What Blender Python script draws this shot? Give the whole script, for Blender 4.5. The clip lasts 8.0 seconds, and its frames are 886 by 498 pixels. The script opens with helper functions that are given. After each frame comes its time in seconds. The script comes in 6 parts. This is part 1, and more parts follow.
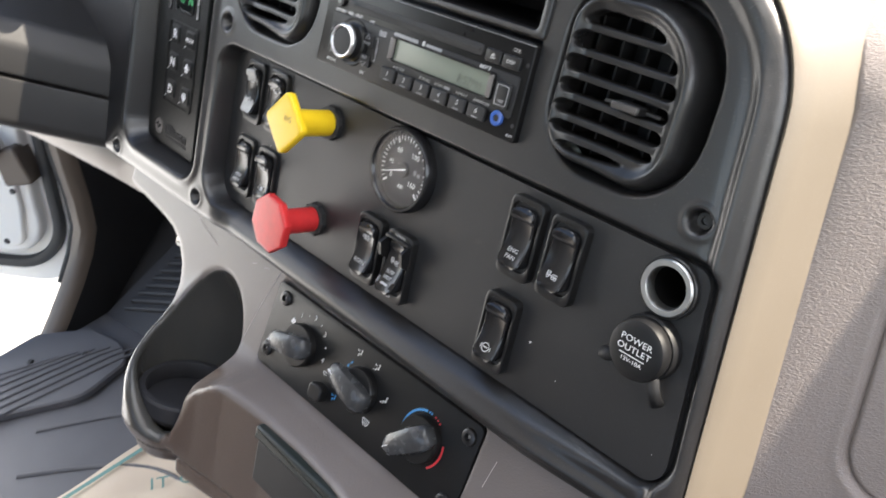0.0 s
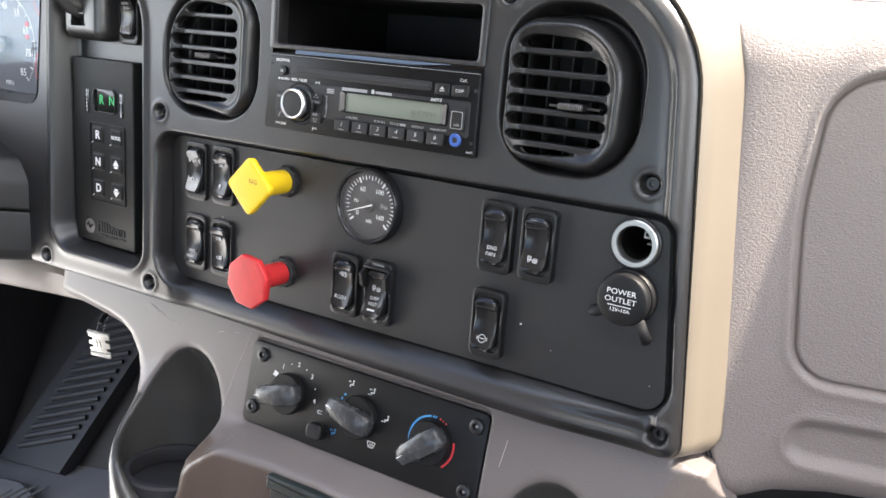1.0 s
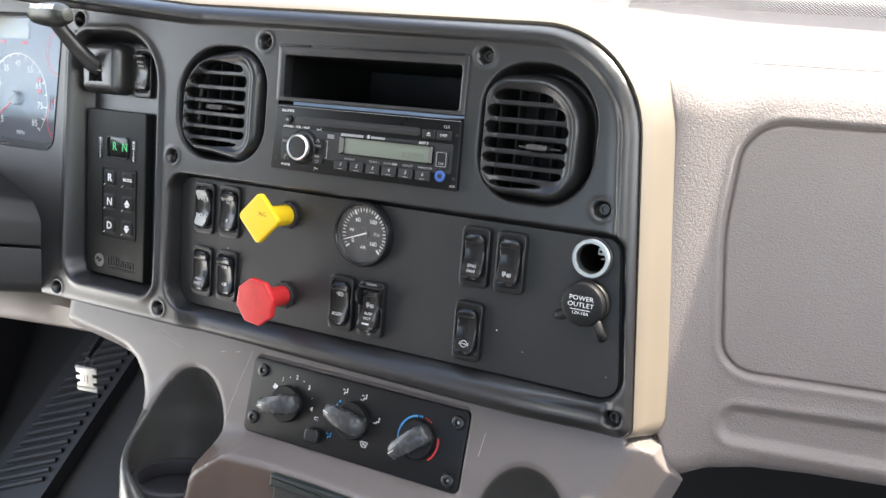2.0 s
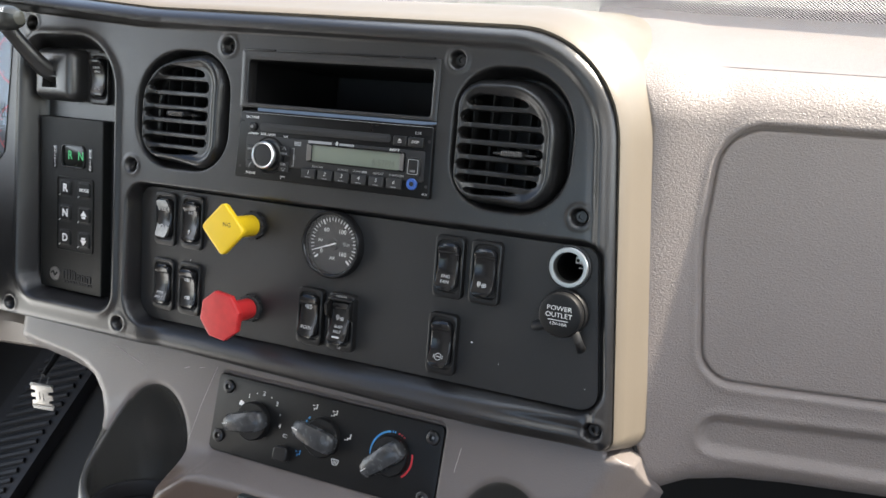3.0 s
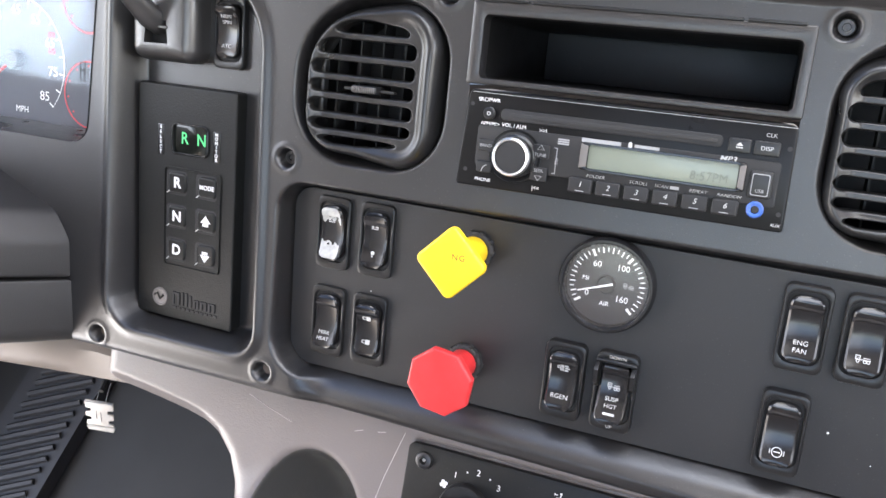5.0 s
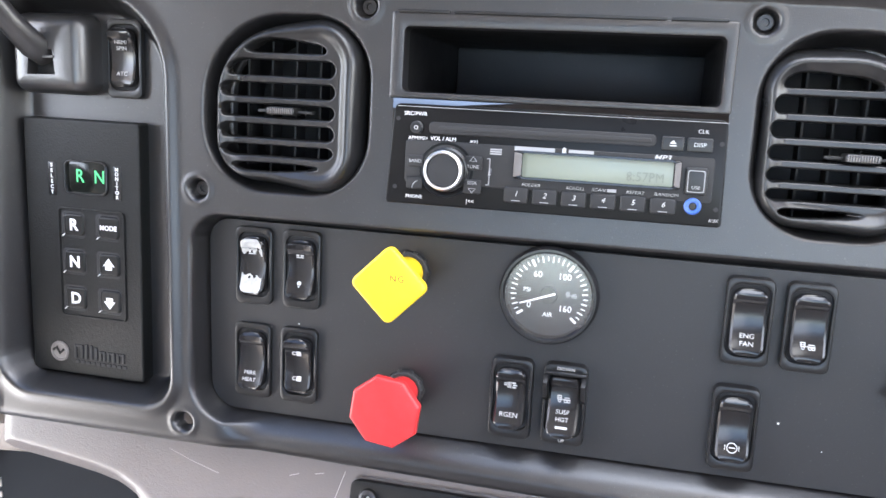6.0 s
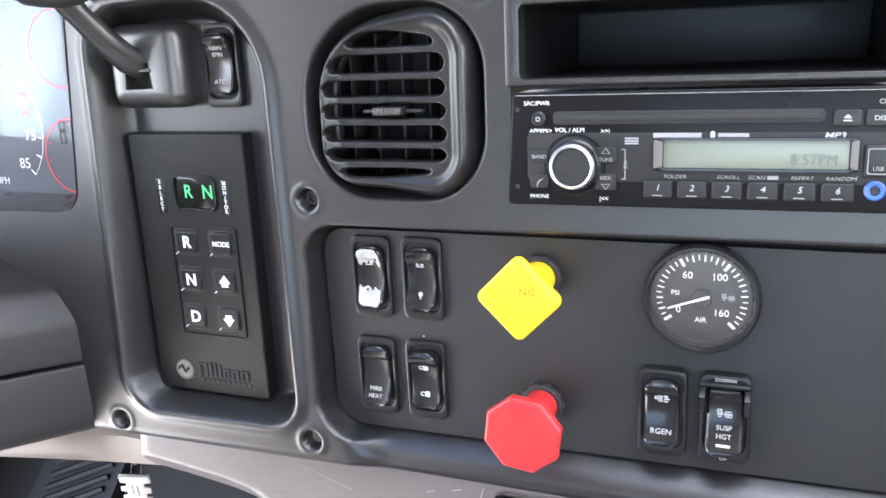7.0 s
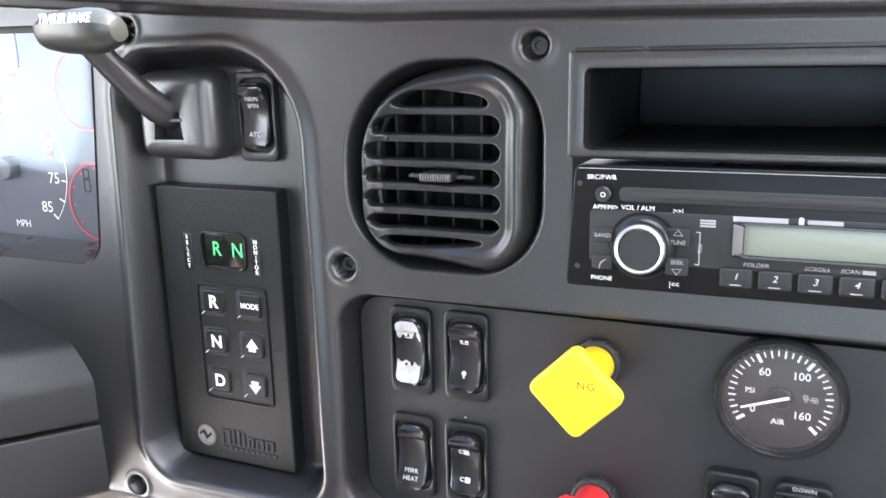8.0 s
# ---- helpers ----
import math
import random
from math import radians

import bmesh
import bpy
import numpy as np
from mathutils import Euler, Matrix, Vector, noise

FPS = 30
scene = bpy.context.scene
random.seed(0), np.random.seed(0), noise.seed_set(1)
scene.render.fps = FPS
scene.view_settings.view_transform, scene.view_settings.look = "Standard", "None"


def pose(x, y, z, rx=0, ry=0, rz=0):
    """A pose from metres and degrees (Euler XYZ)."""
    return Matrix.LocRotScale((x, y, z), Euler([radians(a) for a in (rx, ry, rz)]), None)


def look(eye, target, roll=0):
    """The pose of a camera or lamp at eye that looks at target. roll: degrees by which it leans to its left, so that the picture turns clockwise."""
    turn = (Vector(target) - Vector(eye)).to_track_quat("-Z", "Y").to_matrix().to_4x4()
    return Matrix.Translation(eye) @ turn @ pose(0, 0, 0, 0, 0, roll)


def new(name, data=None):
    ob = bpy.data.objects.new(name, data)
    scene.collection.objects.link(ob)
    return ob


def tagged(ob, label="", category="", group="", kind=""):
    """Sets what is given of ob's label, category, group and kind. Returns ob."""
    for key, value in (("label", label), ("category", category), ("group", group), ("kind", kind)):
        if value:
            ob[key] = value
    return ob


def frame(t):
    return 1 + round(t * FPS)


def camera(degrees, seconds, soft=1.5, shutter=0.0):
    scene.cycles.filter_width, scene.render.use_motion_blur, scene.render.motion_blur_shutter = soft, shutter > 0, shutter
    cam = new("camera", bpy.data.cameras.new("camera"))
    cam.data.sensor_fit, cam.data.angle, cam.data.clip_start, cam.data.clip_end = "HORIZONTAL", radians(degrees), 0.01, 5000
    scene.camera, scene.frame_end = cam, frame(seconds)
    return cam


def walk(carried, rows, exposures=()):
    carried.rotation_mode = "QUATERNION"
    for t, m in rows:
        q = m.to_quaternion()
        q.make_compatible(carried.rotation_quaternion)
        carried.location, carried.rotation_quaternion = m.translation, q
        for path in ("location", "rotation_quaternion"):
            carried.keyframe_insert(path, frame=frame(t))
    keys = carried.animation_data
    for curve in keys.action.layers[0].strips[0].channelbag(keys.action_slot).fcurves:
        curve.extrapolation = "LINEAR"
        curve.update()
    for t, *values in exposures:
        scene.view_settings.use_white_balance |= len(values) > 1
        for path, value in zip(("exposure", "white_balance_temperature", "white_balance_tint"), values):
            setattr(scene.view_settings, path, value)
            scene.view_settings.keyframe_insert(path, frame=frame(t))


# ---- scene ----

# The dash frame: x to the right along the radio, y into the dash, z up the dash; it leans back and faces the driver.
D = pose(-0.05, 0.0, 0.80, -15, 0, -17)
cam = camera(54.5, 8.0, soft=1.5, shutter=0.2)
PATH = [
    (0, (0.489, -0.379, 0.111), (-0.768, 1.008, -0.595), 13.0),
    (0.5, (0.48, -0.424, 0.115), (-0.609, 1.161, -0.435), 5.4),
    (1, (0.473, -0.499, 0.079), (-0.552, 1.15, -0.4), 4.4),
    (1.5, (0.481, -0.566, 0.068), (-0.51, 1.124, -0.334), 4.4),
    (1.7, (0.496, -0.6, 0.068), (-0.464, 1.119, -0.285), 4.7),
    (2.8, (0.507, -0.618, 0.072), (-0.386, 1.144, -0.246), 4.2),
    (3, (0.486, -0.596, 0.069), (-0.373, 1.183, -0.244), 4.4),
    (3.5, (0.461, -0.565, 0.074), (-0.36, 1.231, -0.242), 3.9),
    (4, (0.424, -0.531, 0.094), (-0.429, 1.24, -0.276), 3.8),
    (4.5, (0.299, -0.468, 0.087), (-0.562, 1.273, -0.388), 5.1),
    (4.7, (0.244, -0.473, 0.092), (-0.581, 1.275, -0.419), 5.2),
    (5.8, (0.159, -0.495, 0.076), (-0.324, 1.408, -0.302), 3.4),
    (6, (0.155, -0.481, 0.072), (-0.323, 1.423, -0.313), 2.7),
    (6.5, (0.158, -0.446, 0.08), (-0.463, 1.399, -0.379), -0.3),
    (7, (0.137, -0.429, 0.095), (-0.605, 1.356, -0.418), -2.9),
    (7.5, (0.133, -0.424, 0.117), (-0.648, 1.344, -0.398), -3.0),
    (8, (0.109, -0.391, 0.116), (-0.687, 1.38, -0.363), -1.5),
]
EXPOSURES = [(0.0, 1.86, 6920, 11), (0.5, 2.26, 6990, 12), (1.0, 2.2, 6890, 12), (1.5, 2.28, 6840, 11), (2.8, 1.74, 6840, 9), (3.5, 1.50, 6790, 9), (4.0, 1.56, 6790, 9), (4.5, 2.46, 6990, 15), (6.0, 3.12, 6590, 14), (6.5, 3.24, 6540, 15), (7.0, 3.08, 6590, 14), (7.5, 3.1, 6790, 15), (8.0, 3.04, 6740, 14)]
walk(cam, [(t, D @ look(eye, target, roll)) for t, eye, target, roll in PATH], EXPOSURES)

# ---- world and lights ----
SUN_WAY = (D.to_3x3() @ Vector((0.55, 0.19, 0.81))).normalized()
world = bpy.data.worlds.new("world")
scene.world = world
world.use_nodes = True
sky = world.node_tree.nodes.new("ShaderNodeTexSky")
sky.sky_type, sky.sun_disc = "NISHITA", False
sky.sun_elevation = math.asin(SUN_WAY.z)
sky.sun_rotation = math.atan2(SUN_WAY.x, SUN_WAY.y)
backdrop = world.node_tree.nodes["Background"]
backdrop.inputs["Strength"].default_value = 0.15
world.node_tree.links.new(sky.outputs[0], backdrop.inputs["Color"])
sun = new("sun", bpy.data.lights.new("sun", "SUN"))
sun.data.energy, sun.data.angle, sun.data.color = 5.0, radians(0.5), (1.0, 0.93, 0.82)
sun.matrix_world = look(SUN_WAY * 20, (0, 0, 0))


def window_light(name, x, y, z, target, width, height, watts, colour):
    """Stands in for the sky's light in an opening of the cab."""
    lamp = new(name, bpy.data.lights.new(name, "AREA"))
    lamp.data.shape, lamp.data.size, lamp.data.size_y = "RECTANGLE", width, height
    lamp.data.energy, lamp.data.color = watts, colour
    lamp.matrix_world = look((x, y, z), target)
    return lamp


window_light("doorway_light", -1.00, -0.14, 0.69, (0.0, -0.14, 0.69), 0.56, 1.44, 2.80, (0.96, 0.97, 1.0))
window_light("windshield_light", 0.20, -0.16, 1.46, (0.10, -0.20, 0.70), 1.50, 0.36, 2.0, (0.90, 0.96, 1.0))
# Two fill lamps, added at unseen windows to brighten the fascia and glove side.
window_light("rear_fill_light", 0.34, -1.29, 1.08, (0.34, 0.0, 0.95), 0.62, 0.50, 0.35, (1.0, 0.98, 0.96))
window_light("passenger_fill_light", 0.99, -0.52, 1.14, (0.1, -0.10, 0.80), 0.80, 0.50, 0.95, (1.0, 0.97, 0.93))

# ---- materials ----


def material(name, colour, rough=0.5, metal=0.0, spec=0.5, grain=0.0, grain_size=0.002, patch=0.12, patch_size=0.05, leather=0.0, dust=0.0, coat=0.0, rough_patch=0.1):
    """A surface with colour patches, fine relief and, if asked for, a leather-like cell relief and lighter dust."""
    m = bpy.data.materials.new(name)
    m.use_nodes = True
    n, l = m.node_tree.nodes, m.node_tree.links
    p = n["Principled BSDF"]
    p.inputs["Metallic"].default_value = metal
    p.inputs["Specular IOR Level"].default_value = spec
    p.inputs["Coat Weight"].default_value = coat
    p.inputs["Coat Roughness"].default_value = 0.12
    co = n.new("ShaderNodeTexCoord")
    big = n.new("ShaderNodeTexNoise")
    big.inputs["Scale"].default_value, big.inputs["Detail"].default_value = 1 / patch_size, 5
    l.new(co.outputs["Object"], big.inputs["Vector"])
    mix = n.new("ShaderNodeMix")
    mix.data_type = "RGBA"
    mix.inputs[6].default_value = (*[c * (1 - patch) for c in colour], 1)
    mix.inputs[7].default_value = (*[min(1, c * (1 + patch)) for c in colour], 1)
    l.new(big.outputs["Fac"], mix.inputs[0])
    last = mix.outputs[2]
    if dust:
        fine = n.new("ShaderNodeTexNoise")
        fine.inputs["Scale"].default_value, fine.inputs["Detail"].default_value = 900, 2
        l.new(co.outputs["Object"], fine.inputs["Vector"])
        ramp = n.new("ShaderNodeMapRange")
        ramp.inputs["From Min"].default_value, ramp.inputs["From Max"].default_value = 0.66, 0.80
        l.new(fine.outputs["Fac"], ramp.inputs["Value"])
        times = n.new("ShaderNodeMath")
        times.operation = "MULTIPLY"
        times.inputs[1].default_value = dust
        l.new(ramp.outputs[0], times.inputs[0])
        dusty = n.new("ShaderNodeMix")
        dusty.data_type = "RGBA"
        dusty.inputs[7].default_value = (0.45, 0.43, 0.40, 1)
        l.new(times.outputs[0], dusty.inputs[0])
        l.new(last, dusty.inputs[6])
        last = dusty.outputs[2]
    l.new(last, p.inputs["Base Color"])
    ro = n.new("ShaderNodeMapRange")
    ro.inputs["To Min"].default_value, ro.inputs["To Max"].default_value = max(0.02, rough - rough_patch), min(1, rough + rough_patch)
    l.new(big.outputs["Fac"], ro.inputs["Value"])
    l.new(ro.outputs[0], p.inputs["Roughness"])
    if grain or leather:
        bump = n.new("ShaderNodeBump")
        bump.inputs["Distance"].default_value = 0.0004
        if leather:
            squeeze = n.new("ShaderNodeVectorMath")
            squeeze.operation = "MULTIPLY"
            squeeze.inputs[1].default_value = (1.0, 1.0, 1.35)
            l.new(co.outputs["Object"], squeeze.inputs[0])
            wrinkle = n.new("ShaderNodeTexNoise")
            wrinkle.inputs["Scale"].default_value, wrinkle.inputs["Detail"].default_value = 600, 4
            wrinkle.inputs["Distortion"].default_value = 0.6
            l.new(squeeze.outputs[0], wrinkle.inputs["Vector"])
            bump.inputs["Strength"].default_value = leather
            l.new(wrinkle.outputs["Fac"], bump.inputs["Height"])
            bump.inputs["Distance"].default_value = 0.0009
        else:
            g = n.new("ShaderNodeTexNoise")
            g.inputs["Scale"].default_value, g.inputs["Detail"].default_value = 1 / grain_size, 3
            l.new(co.outputs["Object"], g.inputs["Vector"])
            bump.inputs["Strength"].default_value = grain
            l.new(g.outputs["Fac"], bump.inputs["Height"])
        l.new(bump.outputs[0], p.inputs["Normal"])
    return m


def glowing(name, colour, strength):
    m = bpy.data.materials.new(name)
    m.use_nodes = True
    p = m.node_tree.nodes["Principled BSDF"]
    p.inputs["Base Color"].default_value = (*[c * 0.3 for c in colour], 1)
    p.inputs["Emission Color"].default_value = (*colour, 1)
    p.inputs["Emission Strength"].default_value = strength
    return m


FASCIA = material("charcoal_plastic", (0.0105, 0.0102, 0.0109), 0.34, spec=0.82, grain=0.25, grain_size=0.0006, dust=0.13, rough_patch=0.04)
PANEL = material("black_textured_plastic", (0.0150, 0.0150, 0.0158), 0.46, spec=0.46, grain=0.28, grain_size=0.0006, dust=0.13)
VENT = material("semi_gloss_vent_plastic", (0.0120, 0.0120, 0.0125), 0.30, spec=0.52, grain=0.05, grain_size=0.002, dust=0.03)
COLUMN = material("dark_column_plastic", (0.0190, 0.0182, 0.0180), 0.46, spec=0.45, grain=0.4, grain_size=0.0008)
GLOSS = material("gloss_black_plastic", (0.010, 0.010, 0.011), 0.20, grain=0.05, grain_size=0.004)
SATIN = material("satin_black_plastic", (0.0105, 0.0105, 0.011), 0.30, spec=0.42, grain=0.15, grain_size=0.0008, dust=0.05)
DEEP = material("matt_black_plastic", (0.0150, 0.0150, 0.0158), 0.7, grain=0.2)
SHIFT = material("shifter_pad_plastic", (0.0070, 0.0075, 0.0072), 0.46, spec=0.26, grain=0.6, grain_size=0.0012)
TAUPE = material("taupe_moulded_plastic", (0.212, 0.183, 0.170), 0.38, leather=0.78, patch=0.10, patch_size=0.12)
TRIM = material("smooth_taupe_paint", (0.150, 0.127, 0.100), 0.42, grain=0.12, grain_size=0.0009, patch=0.06, dust=0.10)
CONSOLE = material("smooth_taupe_console_plastic", (0.158, 0.139, 0.132), 0.33, leather=0.30, patch=0.10, patch_size=0.08)
KNEE = material("tan_knee_plastic", (0.125, 0.098, 0.078), 0.45, grain=0.2, grain_size=0.001, patch=0.08)
YELLOW = material("yellow_plastic", (0.82, 0.54, 0.018), 0.36, grain=0.1, grain_size=0.002, patch=0.06, patch_size=0.02)
RED = material("red_plastic", (0.55, 0.028, 0.030), 0.36, grain=0.15, grain_size=0.002, patch=0.26, patch_size=0.008)
FADED = material("faded_brown_print", (0.20, 0.085, 0.015), 0.5)
WHITE = material("white_print", (0.80, 0.80, 0.80), 0.5)
PRINT = material("soft_white_print", (0.46, 0.46, 0.46), 0.5)
GREY_PRINT = material("grey_print", (0.30, 0.30, 0.31), 0.5)
BLUE = material("blue_print", (0.05, 0.28, 0.60), 0.5)
RED_PRINT = material("red_print", (0.60, 0.04, 0.05), 0.5)
CHROME = material("chrome", (0.88, 0.88, 0.89), 0.34, metal=1.0, patch=0.03, rough_patch=0.06)
STEEL = material("plated_steel", (0.50, 0.50, 0.49), 0.35, metal=1.0, grain=0.2)
DARK_METAL = material("black_zinc_screw", (0.06, 0.06, 0.062), 0.35, metal=0.8, grain=0.2)
LCD = material("lcd_glass", (0.165, 0.188, 0.154), 0.22, patch=0.04)
LCD_INK = material("lcd_ink", (0.100, 0.112, 0.092), 0.4)
DIAL = material("dial_black", (0.018, 0.018, 0.020), 0.5)
CLUSTER = material("cluster_face", (0.06, 0.065, 0.08), 0.4, patch=0.05)
RUBBER = material("black_rubber", (0.020, 0.020, 0.023), 0.6, grain=0.4, grain_size=0.001, dust=0.08)
# Lighter and bluer than RUBBER to imitate daylight on the floor.
MAT = material("rubber_floor_mat", (0.120, 0.124, 0.138), 0.55, grain=0.4, grain_size=0.001, dust=0.10)
PAPER = material("kraft_paper", (0.74, 0.63, 0.51), 0.8, grain=0.3, grain_size=0.004, patch=0.06)
TEAL = material("teal_print", (0.16, 0.32, 0.30), 0.7)
TRIMGREY = material("smooth_grey_plastic", (0.115, 0.105, 0.100), 0.34, grain=0.08, grain_size=0.002, patch=0.08)
RADIO = material("radio_gloss_black", (0.0055, 0.0055, 0.006), 0.30, spec=0.20, grain=0.05, grain_size=0.004)
SCREEN = material("smoked_screen", (0.004, 0.006, 0.005), 0.12, spec=0.4)
KEYPAD = material("shift_key_plastic", (0.005, 0.0052, 0.005), 0.40, spec=0.3, grain=0.2)
HOUSING = material("satin_lever_housing", (0.022, 0.0215, 0.0225), 0.32, spec=1.0, grain=0.25, grain_size=0.0008)
CAPBLACK = material("black_cap_rubber", (0.007, 0.007, 0.0075), 0.48, spec=0.28, grain=0.1)
HANDLE = material("grey_handle_plastic", (0.028, 0.030, 0.028), 0.30, spec=0.6, grain=0.1)
# Tint of the unseen back wall, picked for the warm light it bounces.
BOUNCE_BROWN = material("warm_bounce_brown", (0.25, 0.205, 0.180), 0.55, grain=0.3, grain_size=0.003)
KEY = material("matt_key_plastic", (0.008, 0.008, 0.009), 0.55, grain=0.2)
SCRATCH = material("pale_scratch", (0.50, 0.46, 0.44), 0.5)
WORN = material("worn_white_paint", (0.36, 0.36, 0.35), 0.4, patch=0.6, patch_size=0.004)
CAB = material("cab_lining", (0.44, 0.41, 0.385), 0.7, grain=0.3, grain_size=0.003)
DOORWHITE = material("white_door_paint", (0.82, 0.80, 0.76), 0.35, patch=0.04)
SEAL = material("rubber_seal", (0.03, 0.03, 0.03), 0.6, grain=0.3)
CONCRETE = material("concrete_yard", (0.50, 0.49, 0.46), 0.85, grain=0.5, grain_size=0.02, patch=0.12, patch_size=1.5)
AUX_BLUE = material("blue_plastic", (0.035, 0.10, 0.36), 0.3)


def overlay(m, attribute, colour, rough):
    """Turns a material into another colour and roughness where a mesh attribute says so."""
    n, l = m.node_tree.nodes, m.node_tree.links
    p, share = n["Principled BSDF"], n.new("ShaderNodeAttribute")
    share.attribute_name = attribute
    for socket, value, kind, slots in (("Base Color", (*colour, 1), "RGBA", (6, 7, 2)), ("Roughness", rough, "FLOAT", (2, 3, 0))):
        mix = n.new("ShaderNodeMix")
        mix.data_type = kind
        source = p.inputs[socket].links[0].from_socket
        l.new(share.outputs["Fac"], mix.inputs[0])
        l.new(source, mix.inputs[slots[0]])
        mix.inputs[slots[1]].default_value = value
        l.new(mix.outputs[slots[2]], p.inputs[socket])


# Warm bounce and cup shade put into colour; the dark also covers worn rims.
overlay(CONSOLE, "warm_bounce_front", (0.098, 0.071, 0.058), 0.28)
overlay(CONSOLE, "worn_rim_cup_shade", (0.050, 0.049, 0.046), 0.22)
GREEN = glowing("green_display", (0.10, 0.85, 0.32), 0.11)


def thin_pane(name, gloss, rough, tint=(1.0, 1.0, 1.0)):
    """A thin clear pane that passes light straight through and mirrors a share of it."""
    m = bpy.data.materials.new(name)
    m.use_nodes = True
    n, l = m.node_tree.nodes, m.node_tree.links
    shine, passing, mix = n.new("ShaderNodeBsdfGlossy"), n.new("ShaderNodeBsdfTransparent"), n.new("ShaderNodeMixShader")
    shine.inputs["Roughness"].default_value = rough
    shine.inputs["Color"].default_value = (*tint, 1)
    mix.inputs[0].default_value = gloss
    l.new(passing.outputs[0], mix.inputs[1])
    l.new(shine.outputs[0], mix.inputs[2])
    l.new(mix.outputs[0], n["Material Output"].inputs["Surface"])
    return m


# The lens's mirrored share is tinted blue to imitate reflected sky.
LENS = thin_pane("clear_plastic_lens", 0.028, 0.04, (0.72, 0.84, 1.0))
GAUGE_GLASS = thin_pane("gauge_glass", 0.06, 0.16)
PANE = thin_pane("thin_glass", 0.06, 0.02)
# Dusty, and lighter than CUBBY to imitate light reflected by the back wall.
CUBBY_BACK = material("dusty_sheen_back_panel", (0.0125, 0.0125, 0.0138), 0.45, grain=0.3, grain_size=0.001, dust=0.08, patch=0.45, patch_size=0.02)
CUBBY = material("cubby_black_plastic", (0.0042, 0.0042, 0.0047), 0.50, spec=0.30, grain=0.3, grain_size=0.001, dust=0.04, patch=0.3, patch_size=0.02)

# ---- geometry helpers ----


def mesh_of(bm, name, mat, smooth=True, angle=35):
    me = bpy.data.meshes.new(name)
    bmesh.ops.recalc_face_normals(bm, faces=bm.faces)
    bm.to_mesh(me)
    bm.free()
    me.materials.append(mat)
    if smooth:
        me.shade_smooth()
        me.set_sharp_from_angle(angle=radians(angle))
    return me


def part(name, bm, mat, parent, label="", at=None, smooth=True):
    ob = new(name, bm if isinstance(bm, bpy.types.Mesh) else mesh_of(bm, name, mat, smooth))
    if isinstance(bm, bpy.types.Mesh) and not bm.materials:
        bm.materials.append(mat)
    if parent is not None:
        ob.parent = parent
    if at is not None:
        ob.matrix_local = at
    if label:
        ob["label"] = label
    return ob


def thing(name, m, label, category, group="", kind="", dash=True):
    ob = new(name)
    ob.empty_display_size = 0.02
    ob.matrix_world = D @ m if dash else m
    return tagged(ob, label, category, group, kind)


def solo(name, bm, mat, m, label, category, group="", kind="", dash=True, smooth=True):
    ob = new(name, bm if isinstance(bm, bpy.types.Mesh) else mesh_of(bm, name, mat, smooth))
    ob.matrix_world = D @ m if dash else m
    return tagged(ob, label, category, group, kind)


def rounded(corners, radii, n=6):
    """A closed outline of (x, z) with its corners rounded, anticlockwise corners."""
    out, k = [], len(corners)
    for i in range(k):
        a, b, c = (Vector(corners[(i + j) % k]) for j in (-1, 0, 1))
        r = radii[i] if isinstance(radii, (list, tuple)) else radii
        u, w = (a - b).normalized(), (c - b).normalized()
        half = math.acos(max(-1, min(1, u.dot(w)))) / 2
        cut = min(r / math.tan(half), (a - b).length * 0.49, (c - b).length * 0.49)
        r = cut * math.tan(half)
        mid = b + (u + w).normalized() * (r / math.sin(half))
        p, q = b + u * cut - mid, b + w * cut - mid
        a0, turn = math.atan2(p.y, p.x), (math.atan2(q.y, q.x) - math.atan2(p.y, p.x) + math.pi) % (2 * math.pi) - math.pi
        for j in range(n + 1):
            s = a0 + turn * j / n
            out.append((mid.x + r * math.cos(s), mid.y + r * math.sin(s)))
    return out


def box_outline(x0, z0, x1, z1, r, n=5):
    return rounded([(x0, z0), (x1, z0), (x1, z1), (x0, z1)], r, n)


def ngon_outline(r, k, turn=0.0, cx=0.0, cz=0.0):
    return [(cx + r * math.cos(turn + 2 * math.pi * i / k), cz + r * math.sin(turn + 2 * math.pi * i / k)) for i in range(k)]


def offset(outline, d):
    """The outline moved outward by d (anticlockwise outlines)."""
    out, k = [], len(outline)
    for i in range(k):
        a, b, c = (Vector(outline[(i + j) % k]) for j in (-1, 0, 1))
        e1, e2 = (b - a), (c - b)
        e1 = e1.normalized() if e1.length > 1e-9 else e2.normalized()
        e2 = e2.normalized() if e2.length > 1e-9 else e1
        nrm = Vector((e1.y + e2.y, -e1.x - e2.x))
        nrm = nrm.normalized() if nrm.length > 1e-9 else Vector((e1.y, -e1.x))
        out.append((b.x + nrm.x * d, b.y + nrm.y * d))
    return out


def loft(bm, loops, closed=True, cap_first=False, cap_last=False):
    rows = [[bm.verts.new(p) for p in loop] for loop in loops]
    k = len(rows[0])
    for a, b in zip(rows, rows[1:]):
        for i in range(k if closed else k - 1):
            j = (i + 1) % k
            bm.faces.new((a[i], a[j], b[j], b[i]))
    if cap_first:
        bm.faces.new(rows[0])
    if cap_last:
        bm.faces.new(rows[-1])
    return rows


def level(outline, y):
    return [(x, y, z) for x, z in outline]


